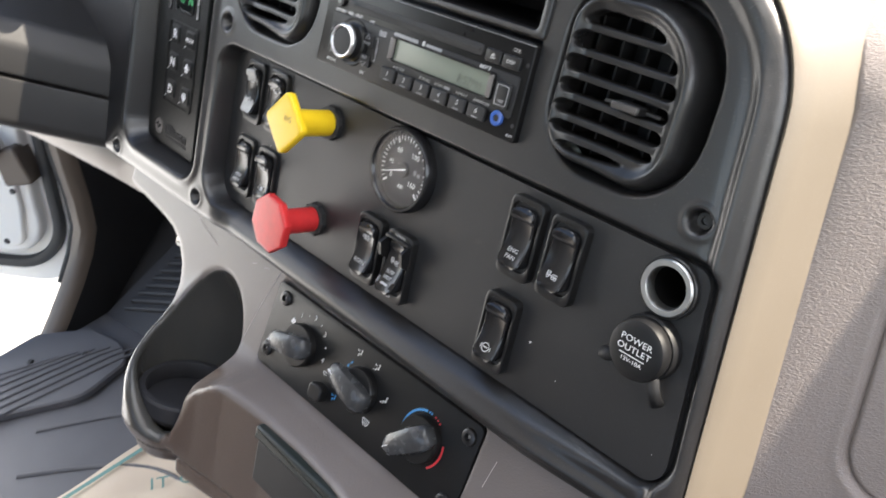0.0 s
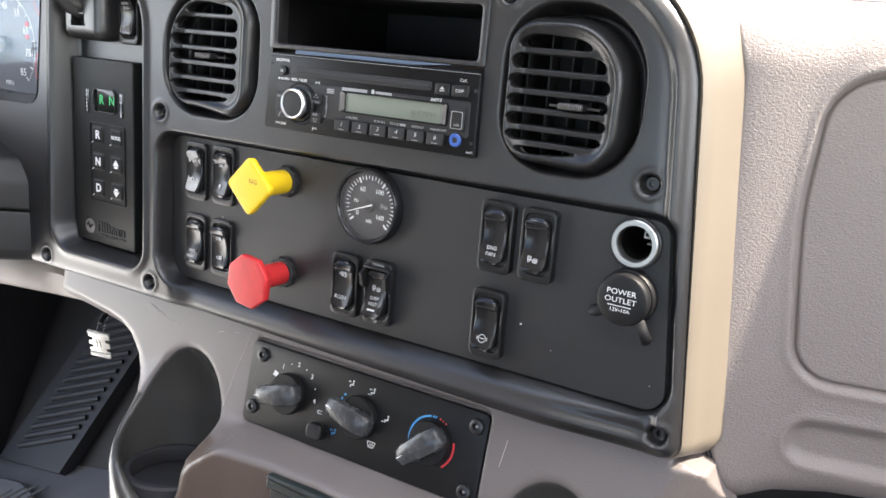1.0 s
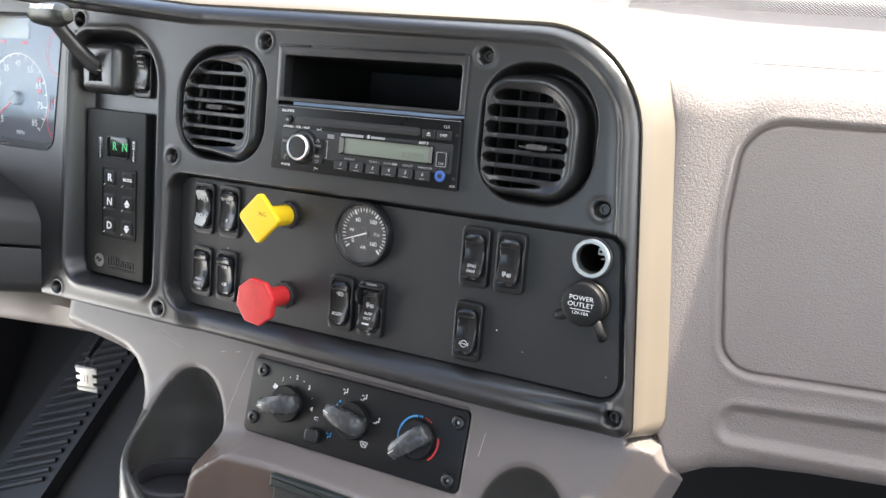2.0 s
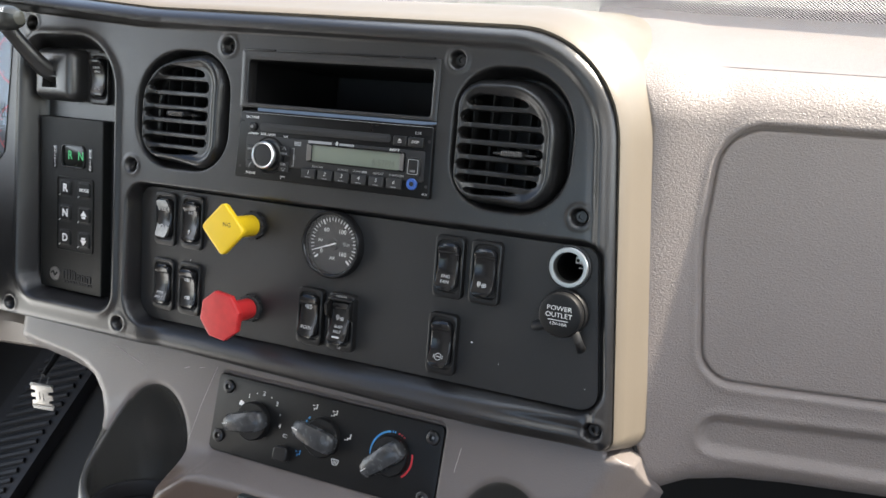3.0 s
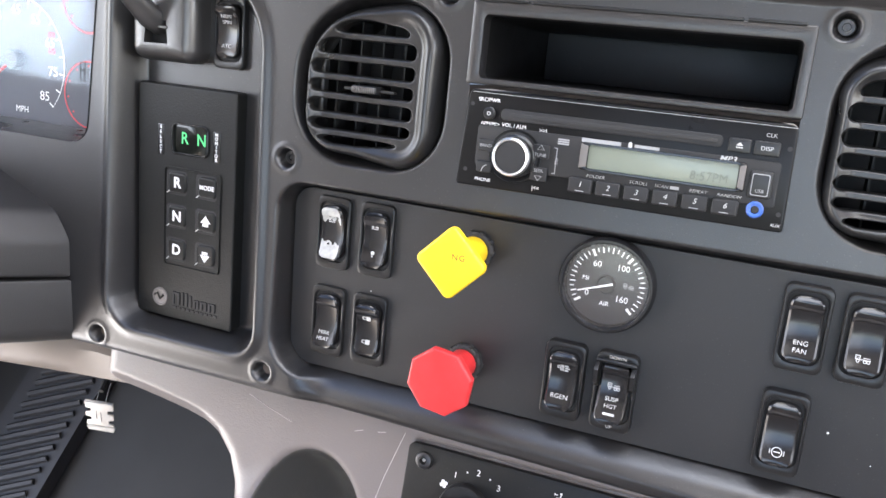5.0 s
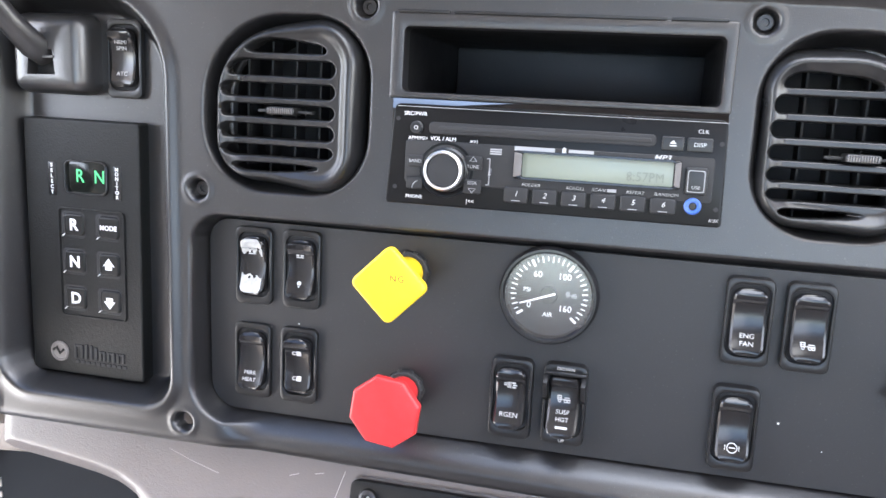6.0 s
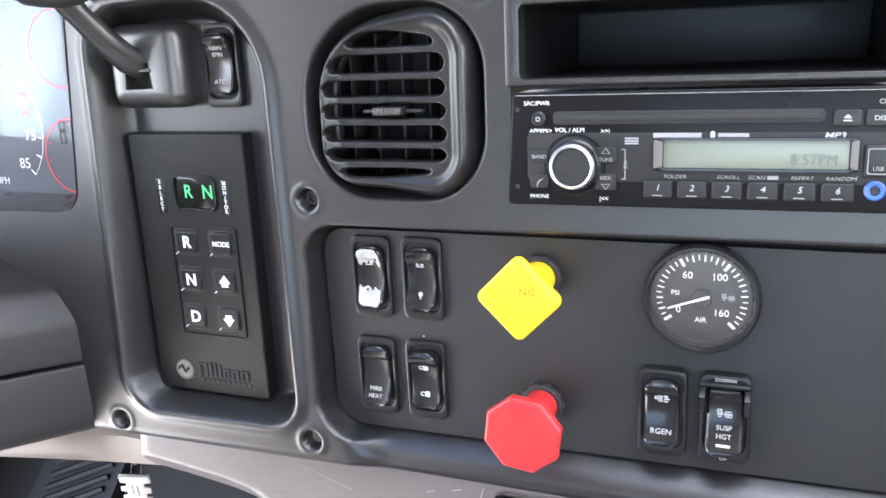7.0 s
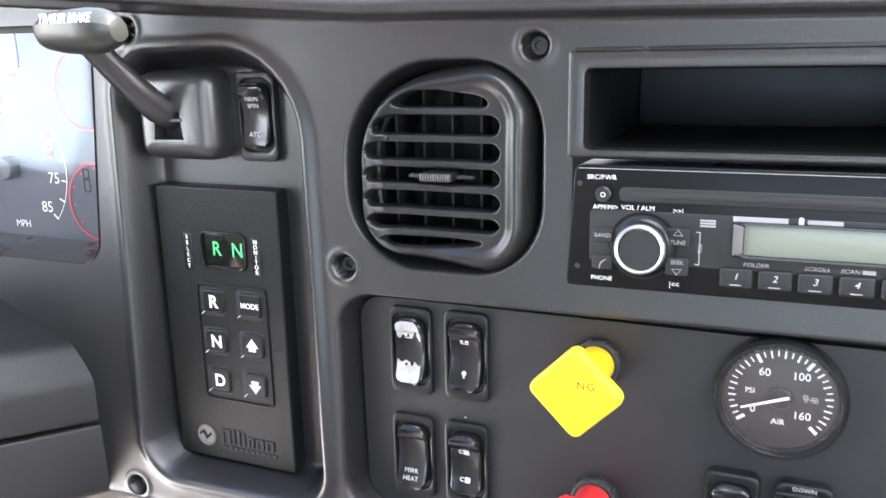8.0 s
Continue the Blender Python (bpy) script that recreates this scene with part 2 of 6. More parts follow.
def plate(outline, front, back, bevel=0.001, bm=None, steps=3):
    """A slab with its face towards the viewer (-y) and rounded front edges."""
    bm = bm or bmesh.new()
    loops = [level(outline, back)]
    for i in range(steps + 1):
        a = math.pi / 2 * i / steps
        loops.append(level(offset(outline, -bevel * (1 - math.cos(a))), front + bevel * (1 - math.sin(a))))
    if bevel >= 0.0012:
        loops.append(level(offset(outline, -bevel * 1.3), front))
    loft(bm, loops, cap_first=True, cap_last=True)
    return bm


def ring(outer, inner, front, back, bevel=0.001, bm=None, deep=None):
    """A frame between two outlines of the same count, rounded on both front edges; deep: how far back its inside wall goes."""
    bm = bm or bmesh.new()
    deep = back if deep is None else deep
    loops = [level(outer, back), level(outer, front + bevel), level(offset(outer, -bevel * 0.3), front + bevel * 0.3), level(offset(outer, -bevel), front),
             level(offset(inner, bevel), front), level(offset(inner, bevel * 0.3), front + bevel * 0.3), level(inner, front + bevel), level(inner, deep)]
    loft(bm, loops)
    return bm


def lathe(profile, n=32, bm=None, cx=0.0, cz=0.0, cap_first=False, cap_last=False):
    """A turned shape round the y axis from (radius, y) pairs."""
    bm = bm or bmesh.new()
    loft(bm, [[(cx + r * math.cos(2 * math.pi * i / n), y, cz + r * math.sin(2 * math.pi * i / n)) for i in range(n)] for r, y in profile],
         cap_first=cap_first, cap_last=cap_last)
    return bm


def tube(points, radius, n=8, bm=None, flat=1.0):
    bm = bm or bmesh.new()
    pts = [Vector(p) for p in points]
    loops, side = [], None
    for i, p in enumerate(pts):
        way = (pts[min(i + 1, len(pts) - 1)] - pts[max(i - 1, 0)]).normalized()
        if side is None:
            side = way.orthogonal().normalized()
        side = (side - way * side.dot(way)).normalized()
        up = way.cross(side)
        r = radius[i] if isinstance(radius, (list, tuple)) else radius
        loops.append([p + side * r * math.cos(2 * math.pi * j / n) + up * r * flat * math.sin(2 * math.pi * j / n) for j in range(n)])
    loft(bm, loops, cap_first=True, cap_last=True)
    return bm


def bars(bm, spots, front, depth=0.0003):
    for x0, z0, x1, z1 in spots:
        plate([(x0, z0), (x1, z0), (x1, z1), (x0, z1)], front, front + depth, 0.00003, bm, 1)
    return bm


def lettering(words, size, x=0.0, y=0.0, z=0.0, spread=1.0, align="CENTER", turn=0.0, wide=1.0, weight=0.0, slant=0.0):
    """Words as a thin mesh that faces the viewer, centred on (x, z) at depth y."""
    cu = bpy.data.curves.new("words", "FONT")
    cu.body, cu.size, cu.align_x, cu.align_y, cu.space_character, cu.extrude = words, size, align, "CENTER", spread, 0.00006
    cu.offset, cu.resolution_u, cu.shear = weight, 3, slant
    ob = bpy.data.objects.new("words", cu)
    scene.collection.objects.link(ob)
    me = bpy.data.meshes.new_from_object(ob.evaluated_get(bpy.context.evaluated_depsgraph_get()))
    bpy.data.objects.remove(ob)
    me.transform(pose(x, y, z) @ pose(0, 0, 0, 90, 0, 0) @ pose(0, 0, 0, 0, 0, turn) @ Matrix.Diagonal((wide, 1, 1, 1)))
    me.materials.clear()
    return me


def write(parent, words, size, x, y, z, mat=None, name="legend", **more):
    me = lettering(words, size, x, y, z, **more)
    me.materials.append(mat or WHITE)
    ob = new(name, me)
    ob.parent = parent
    return ob


def distance(px, pz, outline):
    """Signed distance of grid points to a closed outline (inside is negative)."""
    best, inside = np.full(px.shape, 1e9), np.zeros(px.shape, bool)
    for (x0, z0), (x1, z1) in zip(outline, outline[1:] + outline[:1]):
        dx, dz = x1 - x0, z1 - z0
        t = np.clip(((px - x0) * dx + (pz - z0) * dz) / max(dx * dx + dz * dz, 1e-12), 0, 1)
        best = np.minimum(best, np.hypot(px - x0 - t * dx, pz - z0 - t * dz))
        if abs(dz) > 1e-12:
            inside ^= ((z0 > pz) != (z1 > pz)) & (px < x0 + (pz - z0) / dz * dx)
    return np.where(inside, -best, best)


def ease(v, a, b):
    t = np.clip((v - a) / (b - a), 0, 1)
    return t * t * (3 - 2 * t)


def sheet(name, X, Y, Z, keep, mat):
    """A mesh from grids of places; faces whose keep is false are left out."""
    nz, nx = X.shape
    ids = np.arange(nz * nx).reshape(nz, nx)
    quads = np.stack([ids[:-1, :-1], ids[:-1, 1:], ids[1:, 1:], ids[1:, :-1]], -1)[keep]
    me = bpy.data.meshes.new(name)
    me.from_pydata(np.stack([X, Y, Z], -1).reshape(-1, 3).tolist(), [], quads.reshape(-1, 4).tolist())
    bm = bmesh.new()
    bm.from_mesh(me)
    bmesh.ops.delete(bm, geom=[v for v in bm.verts if not v.link_faces], context="VERTS")
    bm.to_mesh(me)
    bm.free()
    me.materials.append(mat)
    me.shade_smooth()
    return me


def face_y(x, z):
    """Depth of the fascia's main surface."""
    return -0.010 + 0.03 * x + 0.03 * z


def on_face(x, z, out=0.0):
    """A frame lying on the fascia."""
    return pose(x, face_y(x, z) - out, z, -1.72, 0, 1.72)


# ---- the fascia ----
VENT_R = rounded([(0.2005, 0.0025), (0.2840, 0.0025), (0.2840, 0.0950), (0.2005, 0.0950)], [0.024, 0.026, 0.044, 0.022], 10)
VENT_L = rounded([(-0.1080, 0.0062), (-0.0208, 0.0062), (-0.0208, 0.0992), (-0.1080, 0.0992)], [0.026, 0.022, 0.024, 0.048], 10)
MOAT_R = rounded([(0.1995, -0.0012), (0.2945, -0.0012), (0.2945, 0.1055), (0.1995, 0.1055)], [0.036, 0.040, 0.058, 0.036], 10)
MOAT_L = rounded([(-0.1145, 0.0012), (-0.0110, 0.0012), (-0.0110, 0.1055), (-0.1145, 0.1055)], [0.040, 0.036, 0.036, 0.060], 10)
SHIFT_REC = rounded([(-0.256, -0.138), (-0.140, -0.138), (-0.146, 0.110), (-0.256, 0.108)], [0.020, 0.016, 0.045, 0.022], 8)
SWITCH_REC = rounded([(-0.120, -0.1465), (0.3375, -0.1425), (0.3240, -0.0165), (-0.121, -0.0165)], [0.024, 0.020, 0.012, 0.018], 8)
PANEL_EDGE = rounded([(-0.1165, -0.1432), (0.3335, -0.1392), (0.3210, -0.0190), (-0.1175, -0.0190)], [0.018, 0.014, 0.010, 0.014], 8)
TOP_EDGE = [(0.3195, 0.1335), (0.05, 0.1385), (-0.10, 0.1410), (-0.22, 0.1495), (-0.62, 0.1780)]
OUTLINE = rounded([(-0.62, -0.165), (0.3455, -0.1690)] + TOP_EDGE, [0.004, 0.010, 0.085, 0.2, 0.2, 0.2, 0.004], 12)
CLUSTER_HOLE = rounded([(-0.70, -0.012), (-0.284, -0.012), (-0.274, 0.128), (-0.70, 0.128)], [0.01, 0.016, 0.012, 0.01], 8)
HOLES = [(-0.118, 0.0, True), (-0.127, -0.150, False), (-0.271, -0.153, False), (0.305, 0.002, True), (0.3320, -0.1525, True),
         (0.199, 0.109, True), (-0.015, 0.111, True), (-0.249, 0.124, True)]


def build_fascia():
    top = thing("dash_fascia", Matrix(), "charcoal moulded plastic centre dash fascia with rounded edges", "dashboard")
    step = 0.0011
    X, Z = np.meshgrid(np.arange(-0.56, 0.350, step), np.arange(-0.172, 0.184, step))
    Y = face_y(X, Z)
    edge = distance(X, Z, OUTLINE)
    # switch panel recess; its lower edge swells into a round lip
    d = distance(X, Z, SWITCH_REC)
    Y += (0.004 - Y) * ease(-d, -0.003, 0.003)
    crest = -0.1600 + 0.0070 * (X + 0.11) / 0.44
    reach = -0.1436 + 0.004 * (X + 0.1165) / 0.45 - crest
    bulge = 1 - np.clip((Z - crest) / reach, 0, 1) ** 2
    lip = np.where(Z < crest, 1.0, bulge) * (Z < crest + reach)
    along = ease(X, -0.106, -0.076) * (1 - ease(X, 0.235, 0.322))
    Y += (0.004 - 0.0175 * lip - Y) * along * (Z < crest + reach)
    # a raised rib along the edge
    Y -= 0.0022 * np.exp(-((edge + 0.011) / 0.0028) ** 2) * ease(X, 0.0, 0.2) * (d > 0) * (1 - ease(Z, 0.06, 0.10))
    Y += 0.0012 * np.exp(-((edge + 0.017) / 0.003) ** 2) * ease(X, 0.1, 0.28) * (d > 0.002) * (1 - ease(Z, 0.06, 0.10))
    # a thick rolled brow along the top, which grows towards the driver
    # Reach on the driver's side is enlarged to keep sun off the column.
    brow = ease(Z, 0.075, 0.112) * np.interp(X, [-0.62, -0.42, -0.30, -0.18, -0.08, 0.10, 0.25, 0.33], [0.066, 0.060, 0.046, 0.024, 0.0110, 0.0060, 0.0042, 0.0025])
    Y -= brow * ease(edge, -0.0180, -0.0120)
    # rounded outer edge
    t = np.clip((edge + 0.010) / 0.010, 0, 1.15)
    Y += (0.010 + brow) * (1 - np.sqrt(np.clip(1 - np.minimum(t, 1) ** 2, 0, 1)))
    # shift recess
    s = distance(X, Z, SHIFT_REC)
    Y += (0.006 - Y) * ease(-s, -0.006, 0.007)
    Y -= 0.002 * np.exp(-((s - 0.007) / 0.004) ** 2)
    # vents
    for moat in (MOAT_L, MOAT_R):
        Y += 0.022 * ease(-distance(X, Z, moat), -0.0010, 0.0075)
    keep = np.ones((X.shape[0] - 1, X.shape[1] - 1), bool)
    xc, zc = (X[:-1, :-1] + X[1:, 1:]) / 2, (Z[:-1, :-1] + Z[1:, 1:]) / 2
    keep &= np.minimum(np.minimum(edge[:-1, :-1], edge[1:, 1:]), np.minimum(edge[:-1, 1:], edge[1:, :-1])) < 0
    keep &= ~((xc > 0.0030) & (xc < 0.1855) & (zc > 0.0030) & (zc < 0.1075))
    keep &= distance(xc, zc, CLUSTER_HOLE) > 0
    keep &= (distance(xc, zc, VENT_L) > -0.004) & (distance(xc, zc, VENT_R) > -0.004)
    keep &= np.hypot(xc - 0.3020, zc + 0.0346) > 0.0128
    for hx, hz, screw in HOLES:
        r = np.hypot(X - hx, Z - hz)
        Y += 0.008 * (1 - ease(r, 0.0048, 0.0068)) - 0.0006 * np.exp(-((r - 0.0085) / 0.0018) ** 2)
        if not screw:
            keep &= np.hypot(xc - hx, zc - hz) > 0.0042
    gz, gx = np.gradient(edge, step)
    beyond = np.where(edge > 0, np.minimum(edge, 0.004), 0.0)
    X, Z = X - beyond * gx, Z - beyond * gz
    part("shell", sheet("shell", X, Y, Z, keep, FASCIA), FASCIA, top)
    # the flat panel that carries the switches, with a round hole for the open socket
    outer, bm = PANEL_EDGE, bmesh.new()
    hole = ngon_outline(0.0135, 40, 0.0, 0.3020, -0.0346)
    edges = []
    for loop in (outer, hole):
        front, rear = [[bm.verts.new((x, y, z)) for x, z in loop] for y in (0.0, 0.006)]
        edges += [bm.edges.new((front[k], front[k - 1])) for k in range(len(loop))]
        for k in range(len(loop)):
            bm.faces.new((front[k], front[k - 1], rear[k - 1], rear[k]))
    filled = bmesh.ops.triangle_fill(bm, use_beauty=True, use_dissolve=False, normal=(0, -1, 0), edges=edges)["geom"]
    inside = [g for g in filled if isinstance(g, bmesh.types.BMFace) and (g.calc_center_median() - Vector((0.3020, 0.0, -0.0346))).length < 0.0130]
    bmesh.ops.delete(bm, geom=inside, context="FACES_ONLY")
    part("switch_panel", bm, PANEL, top, "flat black textured switch panel")
    head = lathe([(0.0046, 0.003), (0.0046, 0.0), (0.0040, -0.0006), (0.0022, -0.0006), (0.0020, 0.0012)], 20, cap_last=True)
    head = mesh_of(head, "screw", DARK_METAL)
    for hx, hz, screw in HOLES:
        if screw:
            part("screw", head, DARK_METAL, top, "black recessed screw", at=pose(hx, face_y(hx, hz) + 0.0068, hz))
    return top


build_fascia()


# ---- pod shell, glove side ----
def build_pod():
    path = rounded([(0.0, -0.168), (0.3455, -0.1690)] + TOP_EDGE, [0.001, 0.010, 0.085, 0.2, 0.2, 0.2, 0.001], 14)
    # keep the run from the lower right corner, up and along the top
    run = [p for p in path if p[0] > 0.33 or p[1] > 0.0]
    k = len(run)
    loops = []
    for e, y in ((-0.004, 0.020), (-0.0016, 0.0050), (-0.0008, 0.0010), (0.0012, -0.0008), (0.0040, 0.0020), (0.0075, 0.0105), (0.0118, 0.0210), (0.0162, 0.031), (0.0198, 0.042), (0.0210, 0.052), (0.0215, 0.064), (0.0215, 0.10), (0.0205, 0.16), (0.0195, 0.26), (0.018, 0.40)):
        loop = []
        for i, (x, z) in enumerate(run):
            a, b = run[max(i - 1, 0)], run[min(i + 1, k - 1)]
            w = Vector((b[0] - a[0], b[1] - a[1])).normalized()
            e2 = e * (float(ease(x, 0.331, 0.3450)) if z < -0.15 else 1.0) if e > 0 else e
            e2 *= 0.84 + 0.16 * float(ease(z, -0.06, 0.08))
            loop.append((x + w.y * e2, y + 0.03 * max(-0.3, x - 0.1) * (y < 0.05), z - w.x * e2 + (0.12 * (y - 0.06) if y > 0.06 else 0.0) * (z > 0.05)))
        loops.append(loop)
    bm = bmesh.new()
    loft(bm, loops, closed=False)
    solo("dash_pod", bm, TRIM, Matrix(), "smooth taupe painted side and top of the centre dash", "dashboard", kind="structure")


build_pod()

G = pose(0.364, 0.045, 0.0, 0, 0, 16)


GAP = [(-0.215, 0.0120), (-0.2118, 0.0120), (-0.199, 0.0010), (-0.187, -0.0045), (-0.173, -0.0096), (-0.125, -0.0150), (-0.080, -0.0185), (0.021, -0.0228), (0.071, -0.0255), (0.097, -0.0329), (0.1155, -0.0451), (0.119, -0.075)]


def build_glove_side():
    top = thing("passenger_dash", G, "taupe grained passenger side dash with a closed glove box", "dashboard")
    # the section from under the lower edge up the face, over the rounded top and back to the windshield
    sec, r, rb = [], 0.048, 0.022
    for i in range(12):
        a = math.pi / 2 * i / 12
        sec.append((rb - rb * math.sin(a), -0.212 + rb - rb * math.cos(a)))
    sec = [(0.12, -0.212)] + sec
    z0, z1 = -0.190, 0.074
    sec += [(0.0, z0 + (z1 - z0) * i / 170) for i in range(171)]
    sec += [(r - r * math.cos(math.pi / 2 * 0.9 * i / 30), z1 + r * math.sin(math.pi / 2 * 0.9 * i / 30)) for i in range(1, 31)]
    y, z = sec[-1]
    sec += [(y + 0.01 * i, z + 0.0029 * i) for i in range(1, 30)]
    s = np.concatenate([np.arange(0, 0.012, 0.0005), np.arange(0.012, 0.15, 0.0016), np.arange(0.15, 0.40, 0.003), [0.42, 0.5, 0.7]])
    V = np.tile(np.array([c[1] for c in sec])[:, None], (1, len(s)))
    W = np.tile(np.array([c[0] for c in sec])[:, None], (1, len(s)))
    start = np.interp(V[:, 0], [g[0] for g in GAP], [g[1] for g in GAP])
    U = start[:, None] + s[None, :]
    # the edge beside the gap rolls back
    roll = np.clip((0.0045 - s) / 0.0045, 0, 1)[None, :]
    W = W + 0.0045 * (1 - np.sqrt(np.clip(1 - roll ** 2, 0, 1))) + np.where(s == 0, 0.030, 0.0)[None, :] * (W < 0.03)
    # the face sweeps back a little from the gap
    W = W + 0.010 * ease(U, -0.022, 0.036)
    # the lower edge rises towards the passenger
    V = V + np.interp(U, [0.015, 0.035, 0.068, 0.11], [0.0, 0.008, 0.014, 0.016]) * ease(-V, 0.172, 0.192)
    opening = rounded([(0.0315, -0.1195), (0.9, -0.132), (0.9, 0.0790), (0.0255, 0.0775), (0.0195, -0.010)], [0.030, 0.01, 0.01, 0.036, 0.20], 10)
    d = distance(U, V, opening)
    flat = (V > z0 - 0.004) & (V < z1 + 0.02)
    W = W + flat * (0.0060 * ease(-d, -0.0010, 0.0034) - 0.0008 * np.exp(-((d - 0.0025) / 0.0030) ** 2))
    oval = rounded([(0.0375, -0.1725), (0.9, -0.198), (0.9, -0.138), (0.0375, -0.1450)], 0.0134, 10)
    d = distance(U, V, oval)
    W = W + flat * (0.0055 * ease(-d, -0.0030, 0.0060) - 0.0008 * np.exp(-((d - 0.004) / 0.003) ** 2))
    keep = np.ones((len(sec) - 1, len(s) - 1), bool)
    part("moulding", sheet("moulding", U, W, V, keep, TAUPE), TAUPE, top)
    # The gap is open; this dark strip paints the shade inside it.
    part("gap_shade", tube([(u - 0.0012, 0.0035 + 0.010 * float(ease(u, -0.022, 0.036)) + (max(0.0, v - 0.074) * 0.75), v) for v, u in [(-0.208 + 0.0108 * i, float(np.interp(-0.208 + 0.0108 * i, [g[0] for g in GAP], [g[1] for g in GAP]))) for i in range(30)]], 0.0016, 8), SEAL, top, "thin dark strip standing for the gap's shade")
    inner = offset(opening, -0.0036)
    part("glove_box_door", plate(inner, 0.0128, 0.020, 0.0022), TAUPE, top, "inset grained glove box door")
    part("seam_line", tube([(0.009 + 0.69 * i / 12, 0.0405, 0.1186) for i in range(13)], 0.0005, 6), DEEP, top, "thin dark seam across the dash top")


build_glove_side()


# ---- lower console ----
def console_y(x, z):
    return 0.041 + 0.02 * x + 0.2 * z


CUP_X, CUP_Y = -0.088, -0.026


def smooth_min(a, b, k):
    h = np.clip(0.5 + 0.5 * (b - a) / k, 0, 1)
    return b + (a - b) * h - k * h * (1 - h)


def smooth_max(a, b, k):
    return -smooth_min(-a, -b, k)


def skin(name, F, xs, ys, zs, mat):
    """The surface on which the field F over a grid is zero, as one mesh of quads (solid is negative)."""
    inside = F < 0
    c = [inside[i:F.shape[0] - 1 + i, j:F.shape[1] - 1 + j, k:F.shape[2] - 1 + k] for i in (0, 1) for j in (0, 1) for k in (0, 1)]
    some, every = np.zeros_like(c[0]), np.ones_like(c[0])
    for q in c:
        some, every = some | q, every & q
    I, J, K = np.nonzero(some & ~every)
    ids = np.full(some.shape, -1, np.int64)
    ids[I, J, K] = np.arange(len(I))
    total, count = np.zeros((len(I), 3)), np.zeros(len(I))
    for axis in range(3):
        o1, o2 = [a for a in range(3) if a != axis]
        for p in (0, 1):
            for q in (0, 1):
                a = [I.copy(), J.copy(), K.copy()]
                a[o1] = a[o1] + p
                a[o2] = a[o2] + q
                b = [v.copy() for v in a]
                b[axis] = b[axis] + 1
                fa, fb = F[a[0], a[1], a[2]], F[b[0], b[1], b[2]]
                hit = (fa < 0) != (fb < 0)
                t = np.where(hit, fa / np.where(hit, fa - fb, 1), 0)
                place = np.zeros((len(I), 3))
                place[:, o1], place[:, o2], place[:, axis] = p, q, t
                total += place * hit[:, None]
                count += hit
    spot = total / count[:, None] + np.stack([I, J, K], 1)
    lo, st = np.array([xs[0], ys[0], zs[0]]), np.array([xs[1] - xs[0], ys[1] - ys[0], zs[1] - zs[0]])
    quads = []
    for axis in range(3):
        o1, o2 = [(1, 2), (2, 0), (0, 1)][axis]
        n = list(F.shape)
        cutA, cutB = [slice(1, -1)] * 3, [slice(1, -1)] * 3
        cutA[axis], cutB[axis] = slice(0, n[axis] - 1), slice(1, n[axis])
        A, B = inside[tuple(cutA)], inside[tuple(cutB)]
        at = np.stack(np.nonzero(A != B), 1)
        flip = A[tuple(at.T)]
        at[:, o1] += 1
        at[:, o2] += 1
        four = []
        for p, q in ((1, 1), (0, 1), (0, 0), (1, 0)):
            w = at.copy()
            w[:, o1] -= p
            w[:, o2] -= q
            four.append(ids[w[:, 0], w[:, 1], w[:, 2]])
        four = np.stack(four, 1)
        four[~flip] = four[~flip][:, ::-1]
        quads.append(four)
    quads = np.concatenate(quads)
    me = bpy.data.meshes.new(name)
    me.from_pydata((lo + spot * st).tolist(), [], quads.tolist())
    me.materials.append(mat)
    me.shade_smooth()
    return me


CUPS = ((CUP_X, 1), (0.268, -1))


